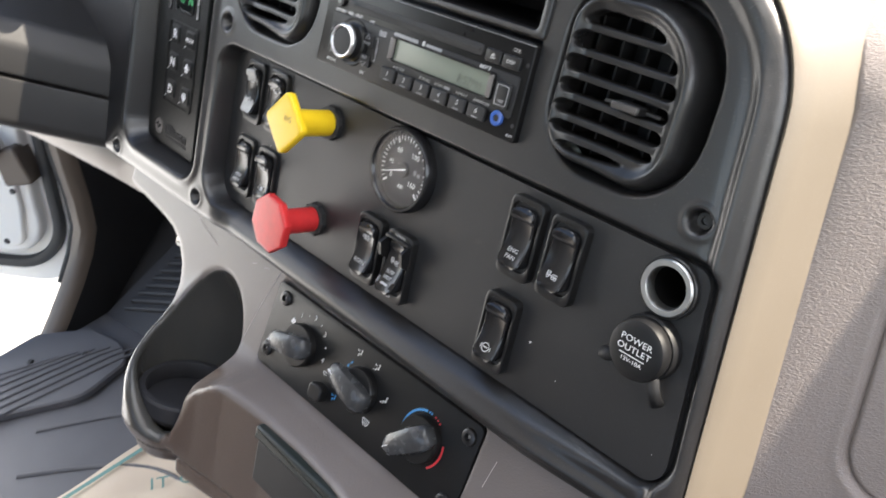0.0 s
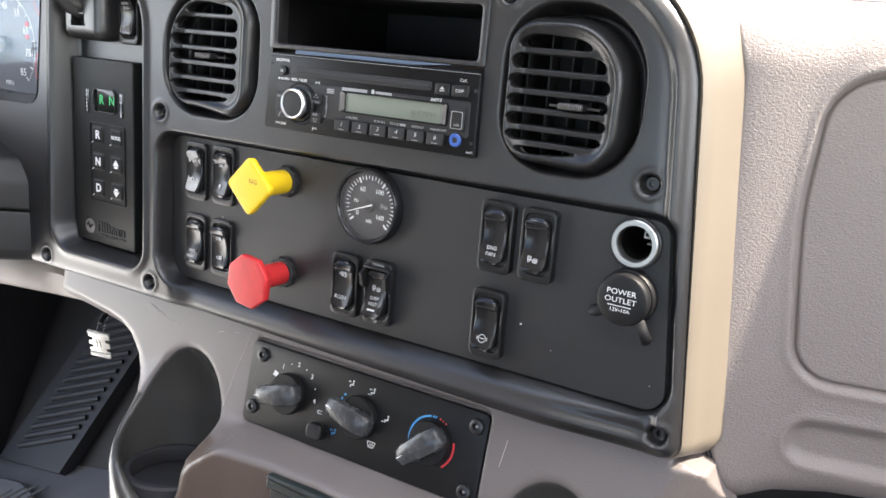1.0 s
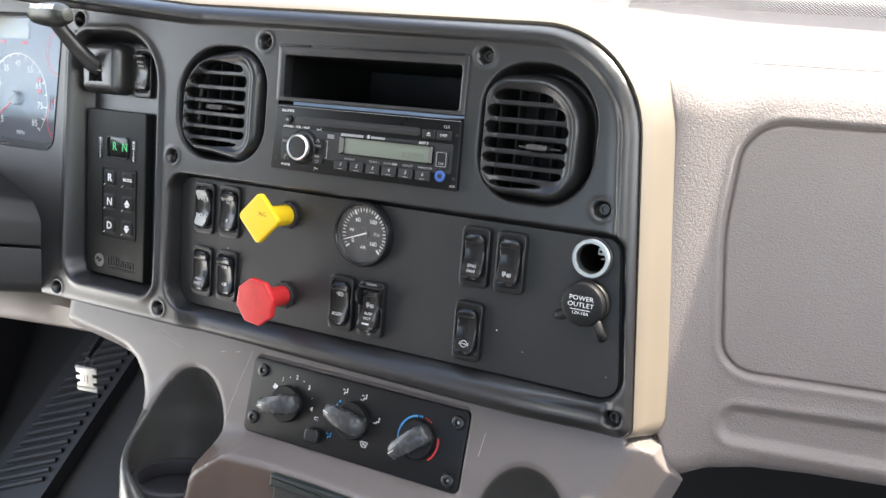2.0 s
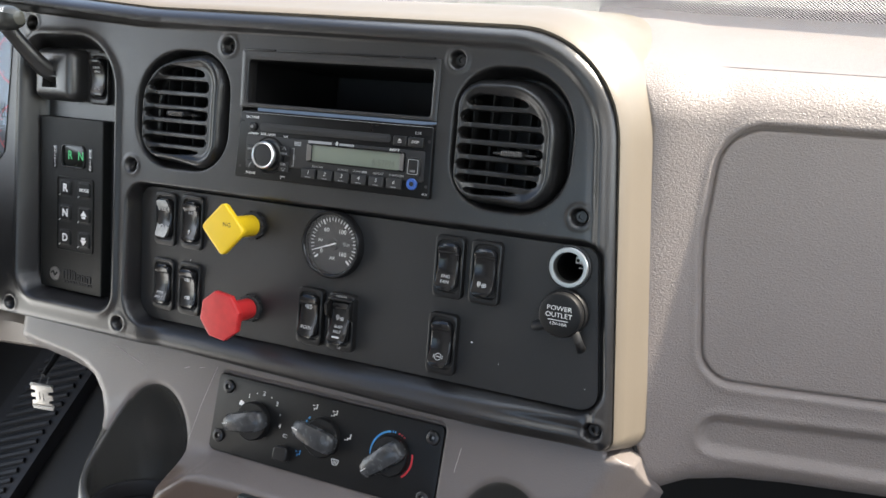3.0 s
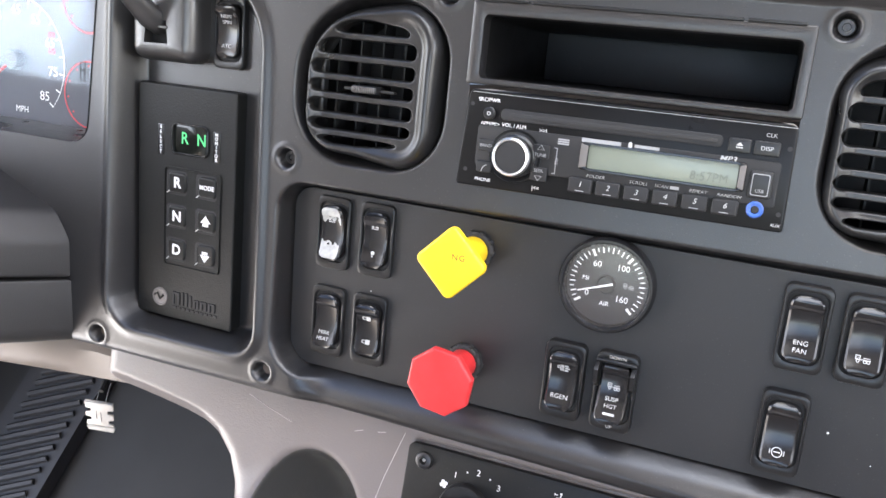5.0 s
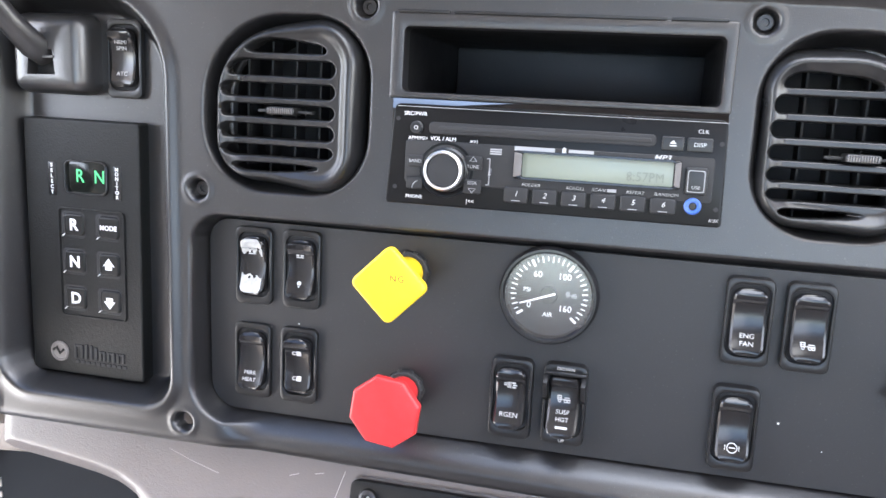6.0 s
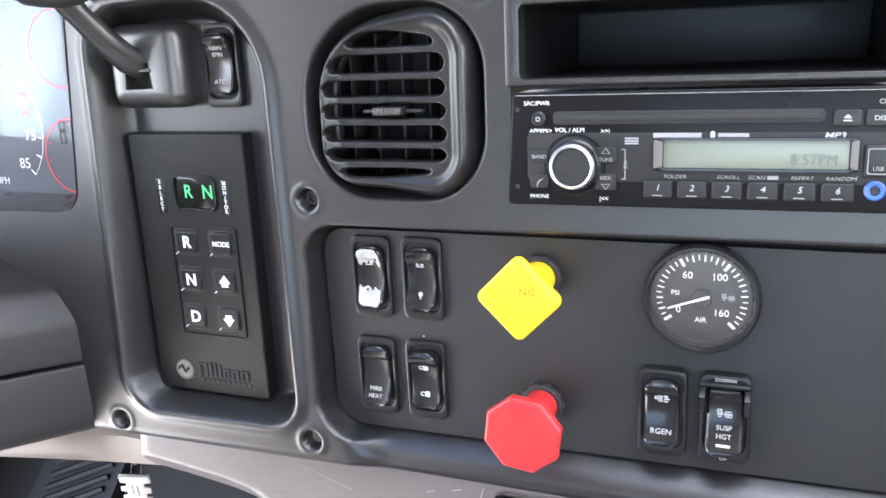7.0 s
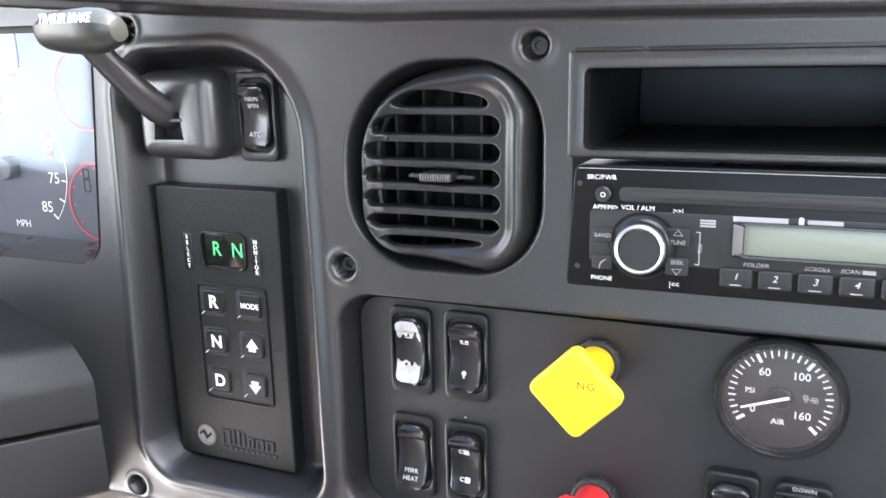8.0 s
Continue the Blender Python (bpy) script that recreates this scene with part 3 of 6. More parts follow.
def build_console():
    top = thing("lower_console", Matrix(), "taupe grained lower console with cup holders under the fascia", "console")
    step = 0.0016
    xs, ys, zs = np.arange(-0.304, 0.405, step), np.arange(-0.096, 0.070, step), np.arange(-0.374, -0.148, step)
    x, y, z = xs[:, None, None], ys[None, :, None], zs[None, None, :]
    # main face; it turns away along a ridge on the right
    x2, z2 = xs[:, None], zs[None, :]
    face = console_y(x2, z2)
    away = x2 - (0.363 + 0.52 * (z2 + 0.163))
    face = face + 1.4 * smooth_max(away, np.zeros_like(away), 0.014)
    d = distance(x2 + 0 * z2, z2 + 0 * x2, box_outline(-0.017, -0.252, 0.209, -0.179, 0.006))
    face = face + 0.004 * ease(-d, -0.0015, 0.0015)
    body = (face[:, None, :] - y) * 0.97
    # left boundary: a ledge that narrows to a neck; its flank slopes back underneath
    low = z + np.clip(y - face[:, None, :], 0, 0.016) * 0.9
    left = np.interp(low, [-0.40, -0.33, -0.28, -0.262, -0.245, -0.225, -0.210, -0.202, -0.198, -0.194, -0.190, -0.150], [-0.128, -0.140, -0.150, -0.152, -0.155, -0.163, -0.177, -0.193, -0.212, -0.245, -0.284, -0.287])
    body = smooth_max(body, (left - x) * 0.75, 0.010)
    body = np.maximum(body, y - 0.062)
    # shelf between the cups
    xm = np.minimum(x, 0.18 - x)
    ye = np.interp(xm, [-0.060, -0.040, -0.020, 0.0, 0.03, 0.05, 0.09], [-0.064, -0.058, -0.054, -0.049, -0.044, -0.041, -0.039])
    ze = np.interp(xm, [-0.060, -0.040, -0.030, -0.020, -0.010, 0.0, 0.03, 0.05, 0.09], [-0.300, -0.287, -0.277, -0.268, -0.261, -0.258, -0.2585, -0.2605, -0.2605])
    back = 0.041 + 0.02 * x - 0.0505
    lid = -0.2525 + (ze + 0.2525) * np.clip((y - back) / (ye - back), 0, 1.2)
    shelf = smooth_max(ye - y, (z - lid) * 0.98, 0.006)
    shelf = smooth_max(shelf, (-0.043 - xm) * 1.0, 0.004)
    body = smooth_min(body, shelf, 0.008)
    keys = [150, 164, 174, 190, 210, 228, 245, 262, 280, 296, 308, 316, 324, 332, 345, 360, 375, 400]
    rims = [-0.232, -0.244, -0.254, -0.268, -0.280, -0.288, -0.295, -0.305, -0.318, -0.329, -0.333, -0.330, -0.312, -0.287, -0.278, -0.272, -0.268, -0.262]
    outs = [0.059, 0.057, 0.055, 0.0528, 0.0522, 0.0525, 0.054, 0.056, 0.057, 0.057, 0.056, 0.055, 0.055, 0.056, 0.057, 0.057, 0.057, 0.057]
    for cx, mirror in CUPS:
        u, v = (x - cx) * mirror, y - CUP_Y
        r, a = np.hypot(u, v), np.degrees(np.arctan2(v, u))
        a = np.where(a < 40, a + 360, a)
        ro = np.interp(a, keys, outs) - 0.014 * ease(-z, 0.332, 0.364)
        rim = np.interp(a, keys, rims)
        tower = smooth_max(r - ro, (z - rim) * 0.9, 0.010)
        tower = np.maximum(tower, (a - 40) * 0.0004 * (a < 148) + (148 - a) * 0.0010 - 0.002)
        body = smooth_min(body, tower, 0.014)
        R = 0.0450 * np.sqrt(np.clip(1 - np.clip((z + 0.262) / 0.066, 0, 1) ** 2, 0.0001, 1)) - 0.004 * ease(-z, 0.285, 0.335)
        hole = np.maximum(r - R, (-0.348 - z))
        hole = np.maximum(hole, z + 0.1965)
        body = smooth_max(body, -hole, 0.006)
    # right end along the gap beside the passenger dash
    body = np.maximum(body, x - np.interp(z, [-0.40, -0.245, -0.225, -0.2118, -0.199, -0.187, -0.173, -0.150], [0.402, 0.400, 0.390, 0.3770, 0.3668, 0.3616, 0.3570, 0.3545]))
    # the corner under the end of the pod
    body = np.maximum(body, np.where(x > 0.338, z + 0.1775 - 2.0 * np.clip(y - 0.014, 0, 0.0012) + 0.45 * np.clip(x - 0.346, 0, 0.02), -1.0))
    # underside and the seam round the lower front
    body = smooth_max(body, -0.366 - z, 0.008)
    body = body + 0.0020 * np.exp(-((z + 0.3480) / 0.0013) ** 2) * (y < -0.030)
    me = skin("face", body, xs, ys, zs, CONSOLE)
    # rims worn smooth and dark; shade painted into cups, warm bounce onto the shelf's front
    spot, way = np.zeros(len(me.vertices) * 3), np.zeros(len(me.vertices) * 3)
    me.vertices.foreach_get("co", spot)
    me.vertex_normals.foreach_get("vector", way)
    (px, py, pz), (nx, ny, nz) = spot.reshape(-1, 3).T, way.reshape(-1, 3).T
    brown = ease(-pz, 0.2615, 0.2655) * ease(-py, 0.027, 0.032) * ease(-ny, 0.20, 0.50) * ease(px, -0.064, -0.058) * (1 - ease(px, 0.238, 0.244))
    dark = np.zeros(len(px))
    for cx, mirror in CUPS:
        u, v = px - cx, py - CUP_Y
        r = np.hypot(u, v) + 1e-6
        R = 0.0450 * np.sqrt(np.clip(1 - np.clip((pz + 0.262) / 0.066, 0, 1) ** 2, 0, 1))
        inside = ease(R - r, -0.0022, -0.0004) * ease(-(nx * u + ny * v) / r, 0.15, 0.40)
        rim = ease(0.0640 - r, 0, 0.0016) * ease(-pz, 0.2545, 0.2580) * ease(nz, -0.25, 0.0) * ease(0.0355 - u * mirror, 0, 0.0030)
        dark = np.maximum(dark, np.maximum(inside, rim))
    for name, share in (("warm_bounce_front", brown), ("worn_rim_cup_shade", dark)):
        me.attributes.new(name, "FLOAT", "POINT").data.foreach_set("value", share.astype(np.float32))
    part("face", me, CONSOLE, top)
    for cx, mirror in CUPS:
        part("cup_floor", lathe([(0.0425, 0.0), (0.036, -0.002), (0.0005, -0.002)], 40, cap_last=True), RUBBER, top, at=pose(cx, CUP_Y, -0.329, -90, 0, 0))
        part("rubber_ring", lathe([(0.0432, 0.012), (0.0428, -0.0010), (0.0410, -0.0030), (0.0368, -0.0030), (0.0358, 0.0), (0.0358, 0.012)], 48), RUBBER, top, "black rubber cup ring", at=pose(cx, CUP_Y, -0.314, -90, 0, 0))
    return top


console = build_console()


# ---- air vents ----
def build_vent(outline, bottoms, brow, tab_x, tab_z, side=0.0):
    cx, cz = 0.0, 0.0
    for x, z in outline:
        cx, cz = cx + x / len(outline), cz + z / len(outline)
    top = thing("air_vent", on_face(cx, cz), "glossy black dash air vent with horizontal louvres", "air vent", "air vents in the fascia")
    local = [(x - cx, z - cz) for x, z in outline]
    step = 0.0006
    X, Z = np.meshgrid(np.arange(-0.0580, 0.0585, step), np.arange(-0.0620, 0.0625, step))
    rim = local
    d = distance(X, Z, rim)
    # the rim is widest at the top and on the passenger side
    wide = np.clip(ease(X, -0.020, 0.032) + brow * ease(Z, 0.012, 0.044), 0, 1.15)
    d = d - (0.0030 + side) * wide
    reach = 0.0062 + (0.0030 + side * 0.8) * wide
    # a domed rim that falls a little towards the louvres
    rise = np.clip((d + reach) / reach, 0, 1)
    Y = -0.0050 + 0.0310 * (1 - np.sqrt(np.clip(1 - rise ** 2, 0, 1))) + 0.0045 * ease(-d, 0.0060, 0.0150) - 0.0025 * ease(X, -0.01, 0.04) * ease(-d, 0, 0.006)
    inner = d + 0.0062 + (0.0076 + side) * wide
    slots = np.full(X.shape, 1.0)
    marks = [b - cz for b in bottoms]
    for low, high in zip(marks, [marks[0] + 0.0150] + marks[:-1]):
        row = np.abs(Z - (low + high) / 2) - (high - low - 0.0046) / 2
        k = 0.0042
        a, b = row + k, inner + k
        slots = np.minimum(slots, np.hypot(np.maximum(a, 0), np.maximum(b, 0)) + np.minimum(np.maximum(a, b), 0) - k)
    Y += 0.008 * ease(-slots, -0.0007, 0.0003)
    low4 = np.minimum(np.minimum(d[:-1, :-1], d[1:, 1:]), np.minimum(d[:-1, 1:], d[1:, :-1]))
    high4 = np.maximum(np.maximum(slots[:-1, :-1], slots[1:, 1:]), np.maximum(slots[:-1, 1:], slots[1:, :-1]))
    gz, gx = np.gradient(d, step)
    sz, sx = np.gradient(slots, step)
    beyond, under = np.clip(d, 0, 0.003), np.clip(slots, -0.0012, 0)
    X, Z = X - beyond * gx - under * sx, Z - beyond * gz - under * sz
    part("bezel", sheet("bezel", X, Y, Z, (low4 < 0) & (high4 > 0), VENT), VENT, top)
    # louvre blades behind the slots, upright vanes, duct
    for low in marks[:-1]:
        line = np.linspace(-0.045, 0.045, 181)
        within = line[distance(line, np.full(181, low), local) < -0.0090]
        half, other = -within[0], within[-1]
        bm = plate(box_outline(-half, low - 0.0009, other, low + 0.0009, 0.0005, 2), 0.006, 0.020, 0.0004)
        part("louvre", bm, VENT, top)
    for i in range(-2, 3):
        line = np.linspace(-0.050, 0.050, 201)
        within = line[distance(np.full(201, i * 0.0155), line, local) < -0.0060]
        bm = plate(box_outline(i * 0.0155 - 0.0007, within[0], i * 0.0155 + 0.0007, within[-1], 0.0003, 2), 0.016, 0.030, 0.0003)
        part("vane", bm, DEEP, top)
    bm = bmesh.new()
    loft(bm, [level(offset(local, -0.002), 0.022), level(offset(local, -0.005), 0.060)], cap_last=True)
    part("duct", bm, DEEP, top)
    bm = plate(box_outline(tab_x - cx - 0.0085, tab_z - cz - 0.0022, tab_x - cx + 0.0085, tab_z - cz + 0.0022, 0.0015, 3), -0.0085, 0.004, 0.0008)
    tab = part("tab", bm, SATIN, top, "ribbed slider tab")
    rib = bmesh.new()
    for i in range(12):
        u = tab_x - cx - 0.0072 + 0.0013 * i
        plate(box_outline(u - 0.0003, tab_z - cz - 0.0017, u + 0.0003, tab_z - cz + 0.0017, 0.0002, 1), -0.0091, -0.008, 0.0002, rib, 1)
    part("ribs", rib, TRIMGREY, tab)
    bm = plate(box_outline(tab_x - cx - 0.017, tab_z - cz - 0.0012, tab_x - cx + 0.017, tab_z - cz + 0.0004, 0.0004, 2), -0.001, 0.004, 0.0004)
    part("slider_rail", bm, DEEP, top)


build_vent(VENT_L, [0.0813, 0.0679, 0.0555, 0.0437, 0.0315, 0.0208, 0.0108], 0.15, -0.0621, 0.0500, 0.0040)
build_vent(VENT_R, [0.0745, 0.0615, 0.0490, 0.0373, 0.0262, 0.0163, 0.0068], 0.95, 0.2515, 0.0425)


# ---- storage slot and radio ----
def build_cubby():
    top = thing("storage_cubby", on_face(0.0, 0.060), "empty black open storage slot above the radio", "storage cubby")
    outer, inner = box_outline(0.0008, 0.001, 0.1866, 0.0485, 0.0015), box_outline(0.0085, 0.0048, 0.1808, 0.0405, 0.003)
    part("frame", ring(outer, inner, -0.0015, 0.006, 0.0012, deep=0.012), FASCIA, top)
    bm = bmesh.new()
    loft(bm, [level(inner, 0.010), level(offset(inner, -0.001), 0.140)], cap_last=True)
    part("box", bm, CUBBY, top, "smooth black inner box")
    part("back_panel", plate(offset(inner, -0.0016), 0.1380, 0.1395, 0.0004), CUBBY_BACK, top, "dusty dark back panel, lightened for reflected light")
    bm = bmesh.new()
    for x0, x1 in ((0.004, 0.034), (0.036, 0.150), (0.152, 0.181)):
        plate(box_outline(x0, 0.0480, x1, 0.0497, 0.0005, 2), -0.0022, 0.004, 0.0004, bm)
    part("hinge_strip", bm, SATIN, top)


build_cubby()


def build_radio():
    top = thing("car_radio", on_face(0.0015, 0.0018), "black single-DIN car radio with grey LCD and silver-ringed knob", "radio")
    front = -0.0045
    outline = rounded([(0.0005, 0.0), (0.1857, 0.0), (0.1845, 0.0565), (0.0040, 0.0565)], [0.002, 0.002, 0.004, 0.004], 5)
    part("faceplate", plate(outline, front, 0.020, 0.0009), RADIO, top)
    f = front - 0.0003
    # bright hairline along the upper edge of the faceplate
    bm = bars(bmesh.new(), [(0.006, 0.0548, 0.1845, 0.0551)], f)
    part("edge_line", bm, GREY_PRINT, top)
    part("face_panel", plate(box_outline(0.0115, 0.0125, 0.1795, 0.0365, 0.002), front - 0.0006, front + 0.001, 0.0005), KEY, top)
    # disc slot
    part("disc_slot", plate(box_outline(0.0245, 0.0405, 0.1485, 0.0470, 0.0025), front - 0.0005, front, 0.0004), KEY, top)
    part("slot_gap", plate(box_outline(0.0300, 0.0425, 0.1460, 0.0450, 0.001), front - 0.0009, front, 0.0003), DEEP, top)
    # power button
    part("power_button", lathe([(0.0036, 0), (0.0036, -0.0015), (0.0030, -0.0020)], 20, cx=0.0175, cz=0.0435, cap_last=True), SATIN, top, at=pose(0, front, 0))
    write(top, "o", 0.005, 0.0175, front - 0.0022, 0.0438, PRINT, "power_mark")
    write(top, "SRC/PWR", 0.0030, 0.0165, f, 0.0510, wide=1.05)
    write(top, "APM/M/>", 0.0028, 0.0185, f, 0.0375, wide=1.05)
    write(top, "VOL / ALM", 0.0030, 0.0330, f, 0.0378, wide=1.05)
    write(top, ">>|", 0.0032, 0.0505, f, 0.0372)
    write(top, "|<<", 0.0032, 0.0500, f, 0.0040)
    write(top, "PHONE", 0.0028, 0.0175, f, 0.0045, wide=1.05)
    # volume knob
    knob = part("volume_knob", lathe([(0.0125, 0), (0.0125, -0.001), (0.0114, -0.002), (0.0112, -0.0080)], 40, cx=0.0356, cz=0.0208), SATIN, top, at=pose(0, front, 0))
    part("knob_ring", lathe([(0.0113, -0.0072), (0.0113, -0.0088), (0.0110, -0.0098), (0.0103, -0.0105), (0.0095, -0.0102), (0.0092, -0.0094)], 40, cx=0.0356, cz=0.0208), CHROME, knob, "silver knob ring")
    part("knob_cap", lathe([(0.0094, -0.0080), (0.0094, -0.0090), (0.0088, -0.0096), (0.0060, -0.0098), (0.0010, -0.0099)], 32, cx=0.0356, cz=0.0208, cap_last=True), KEY, knob)
    part("knob_surround", lathe([(0.0158, 0.0), (0.0155, -0.0008), (0.0146, -0.0009), (0.0128, 0.0)], 48, cx=0.0356, cz=0.0208), RADIO, top, at=pose(0, front, 0))
    # keys round the knob
    for x0, z0, x1, z1, words in ((0.0130, 0.0215, 0.0225, 0.0280, "BAND"), (0.0130, 0.0090, 0.0225, 0.0155, ""), (0.0460, 0.0215, 0.0560, 0.0295, "TUNE"), (0.0460, 0.0085, 0.0560, 0.0165, "SEEK")):
        part("key", plate(box_outline(x0, z0, x1, z1, 0.001), front - 0.0015, front, 0.0006), KEY, top)
        if words:
            write(top, words, 0.0027, (x0 + x1) / 2, front - 0.0018, (z0 + z1) / 2 + (0.002 if words == "SEEK" else -0.002 if words == "TUNE" else 0), GREY_PRINT)
    for z0, up in ((0.0265, 1), (0.0115, -1)):
        tri = [(0.0488, z0), (0.0532, z0), (0.0510, z0 + 0.0028 * up)]
        tri = tri if up > 0 else [tri[0], tri[2], tri[1]]
        part("arrow_mark", ring(tri, offset(tri, -0.0004), front - 0.0018, front - 0.0014, 0.00004), GREY_PRINT, top)
    write(top, "(", 0.0060, 0.0178, front - 0.0018, 0.0122, GREY_PRINT, turn=-35)
    bm = bars(bmesh.new(), [(0.0600, 0.0140, 0.0604, 0.0285), (0.0585, 0.0283, 0.0604, 0.0287), (0.0585, 0.0138, 0.0604, 0.0142)], f - 0.0006)
    part("file_bracket", bm, GREY_PRINT, top)
    write(top, "FILE", 0.0024, 0.0604, f - 0.0006, 0.0212, GREY_PRINT, turn=-90)
    bm = bars(bmesh.new(), [(0.0600, 0.0310, 0.0665, 0.0318), (0.0600, 0.0322, 0.0665, 0.0330), (0.0600, 0.0334, 0.0665, 0.0342)], f - 0.0006)
    part("disc_mark", bm, GREY_PRINT, top)
    # maker's marks as plain shapes
    bm = bars(bmesh.new(), [(0.0735, 0.0342, 0.0955, 0.0364)], f - 0.0006)
    part("maker_bar", bm, GREY_PRINT, top)
    part("wireless_mark", plate(box_outline(0.0995, 0.0334, 0.1016, 0.0372, 0.0010, 5), f - 0.0006, f, 0.0001, steps=1), PRINT, top)
    bm = bars(bmesh.new(), [(0.1030, 0.0345, 0.1165, 0.0362)], f - 0.0006)
    part("maker_bar", bm, GREY_PRINT, top)
    write(top, "MP3", 0.0038, 0.1525, f - 0.0006, 0.0350, PRINT, slant=0.25, wide=1.3, weight=0.00006)
    # display
    part("display_bezel", ring(box_outline(0.0735, 0.0186, 0.1630, 0.0343, 0.002), box_outline(0.0785, 0.0200, 0.1588, 0.0330, 0.001), front - 0.0030, front, 0.0012), GLOSS, top)
    part("bracket", plate(rounded([(0.0739, 0.0196), (0.0781, 0.0208), (0.0781, 0.0324), (0.0739, 0.0334)], 0.0006, 3), front - 0.0035, front - 0.002, 0.0004), TRIMGREY, top, "dark silver display bracket")
    part("bracket", plate(rounded([(0.1594, 0.0208), (0.1626, 0.0196), (0.1626, 0.0334), (0.1594, 0.0324)], 0.0006, 3), front - 0.0035, front - 0.002, 0.0004), TRIMGREY, top, "dark silver display bracket")
    lcd = part("display", plate(box_outline(0.0783, 0.0198, 0.1590, 0.0332, 0.0008), front - 0.0018, front, 0.0002), LCD, top, "grey LCD display")
    write(lcd, "8:57PM", 0.0072, 0.1445, front - 0.0020, 0.0240, LCD_INK, "readout", wide=0.85, spread=1.1)
    # preset keys
    for i, x in enumerate((0.0760, 0.0918, 0.1076, 0.1234, 0.1392, 0.1550)):
        key = part("preset_key", plate(box_outline(x - 0.0068, 0.0052, x + 0.0068, 0.0138, 0.0012), front - 0.0024, front, 0.0009), KEY, top)
        write(key, str(i + 1), 0.0042, x, front - 0.0026, 0.0103, PRINT, slant=0.25)
        part("mark", bars(bmesh.new(), [(x - 0.0024, 0.0064, x + 0.0024, 0.0068)], front - 0.0027), GREY_PRINT, key)
    write(top, "FOLDER", 0.0025, 0.0838, f - 0.0007, 0.0156, PRINT, slant=0.2, wide=1.15, weight=-0.00004)
    write(top, "SCROLL", 0.0025, 0.1080, f - 0.0007, 0.0156, PRINT, slant=0.2, wide=1.15, weight=-0.00004)
    write(top, "SCAN", 0.0025, 0.1205, f - 0.0007, 0.0156, PRINT, slant=0.2, wide=1.15, weight=-0.00004)
    part("maker_bar", bars(bmesh.new(), [(0.1252, 0.0148, 0.1300, 0.0165)], f - 0.0007), GREY_PRINT, top)
    write(top, "REPEAT", 0.0025, 0.1400, f - 0.0007, 0.0156, PRINT, slant=0.2, wide=1.15, weight=-0.00004)
    write(top, "RANDOM", 0.0025, 0.1562, f - 0.0007, 0.0156, PRINT, slant=0.2, wide=1.15, weight=-0.00004)
    # eject, clock and USB keys
    part("eject_key", plate(box_outline(0.1515, 0.0390, 0.1630, 0.0465, 0.001), front - 0.0018, front, 0.0007), SATIN, top)
    part("eject_mark", plate([(0.1555, 0.0428), (0.1590, 0.0428), (0.15725, 0.0446)], front - 0.0021, front - 0.0017, 0.0001, steps=1), PRINT, top)
    part("eject_mark", bars(bmesh.new(), [(0.1555, 0.0415, 0.1590, 0.0421)], front - 0.0021), PRINT, top)
    part("display_key", plate(box_outline(0.1645, 0.0390, 0.1775, 0.0465, 0.001), front - 0.0018, front, 0.0007), SATIN, top)
    write(top, "DISP", 0.0030, 0.1710, front - 0.0021, 0.0428, PRINT, wide=1.1)
    write(top, "CLK", 0.0028, 0.1722, f, 0.0498, PRINT, wide=1.1)
    part("usb_cover", plate(box_outline(0.1650, 0.0165, 0.1765, 0.0310, 0.0012), front - 0.0022, front, 0.0008), SATIN, top, "black USB port cover")
    part("usb_groove", ring(box_outline(0.1663, 0.0180, 0.1752, 0.0296, 0.001), box_outline(0.1667, 0.0184, 0.1748, 0.0292, 0.001), front - 0.0025, front - 0.002, 0.0001), GREY_PRINT, top)
    write(top, "USB", 0.0026, 0.1708, front - 0.0025, 0.0205, GREY_PRINT)
    jack = part("aux_jack", lathe([(0.0045, 0), (0.0045, -0.0012), (0.0038, -0.0018), (0.0022, -0.0016), (0.0020, -0.0002)], 24, cx=0.1702, cz=0.0105, cap_last=True), AUX_BLUE, top, "blue-ringed auxiliary jack", at=pose(0, front, 0))
    part("hole", lathe([(0.0019, -0.0014), (0.0002, -0.0014)], 16, cx=0.1702, cz=0.0105, cap_last=True), DEEP, jack)
    write(top, "AUX", 0.0024, 0.1815, f, 0.0035, PRINT)
    for x, z in ((0.0065, 0.0480), (0.0060, 0.0095), (0.1820, 0.0440), (0.1822, 0.0095)):
        part("release_hole", lathe([(0.0013, -0.0002), (0.0001, -0.0002)], 12, cx=x, cz=z, cap_last=True), DEEP, top, at=pose(0, front, 0))


build_radio()


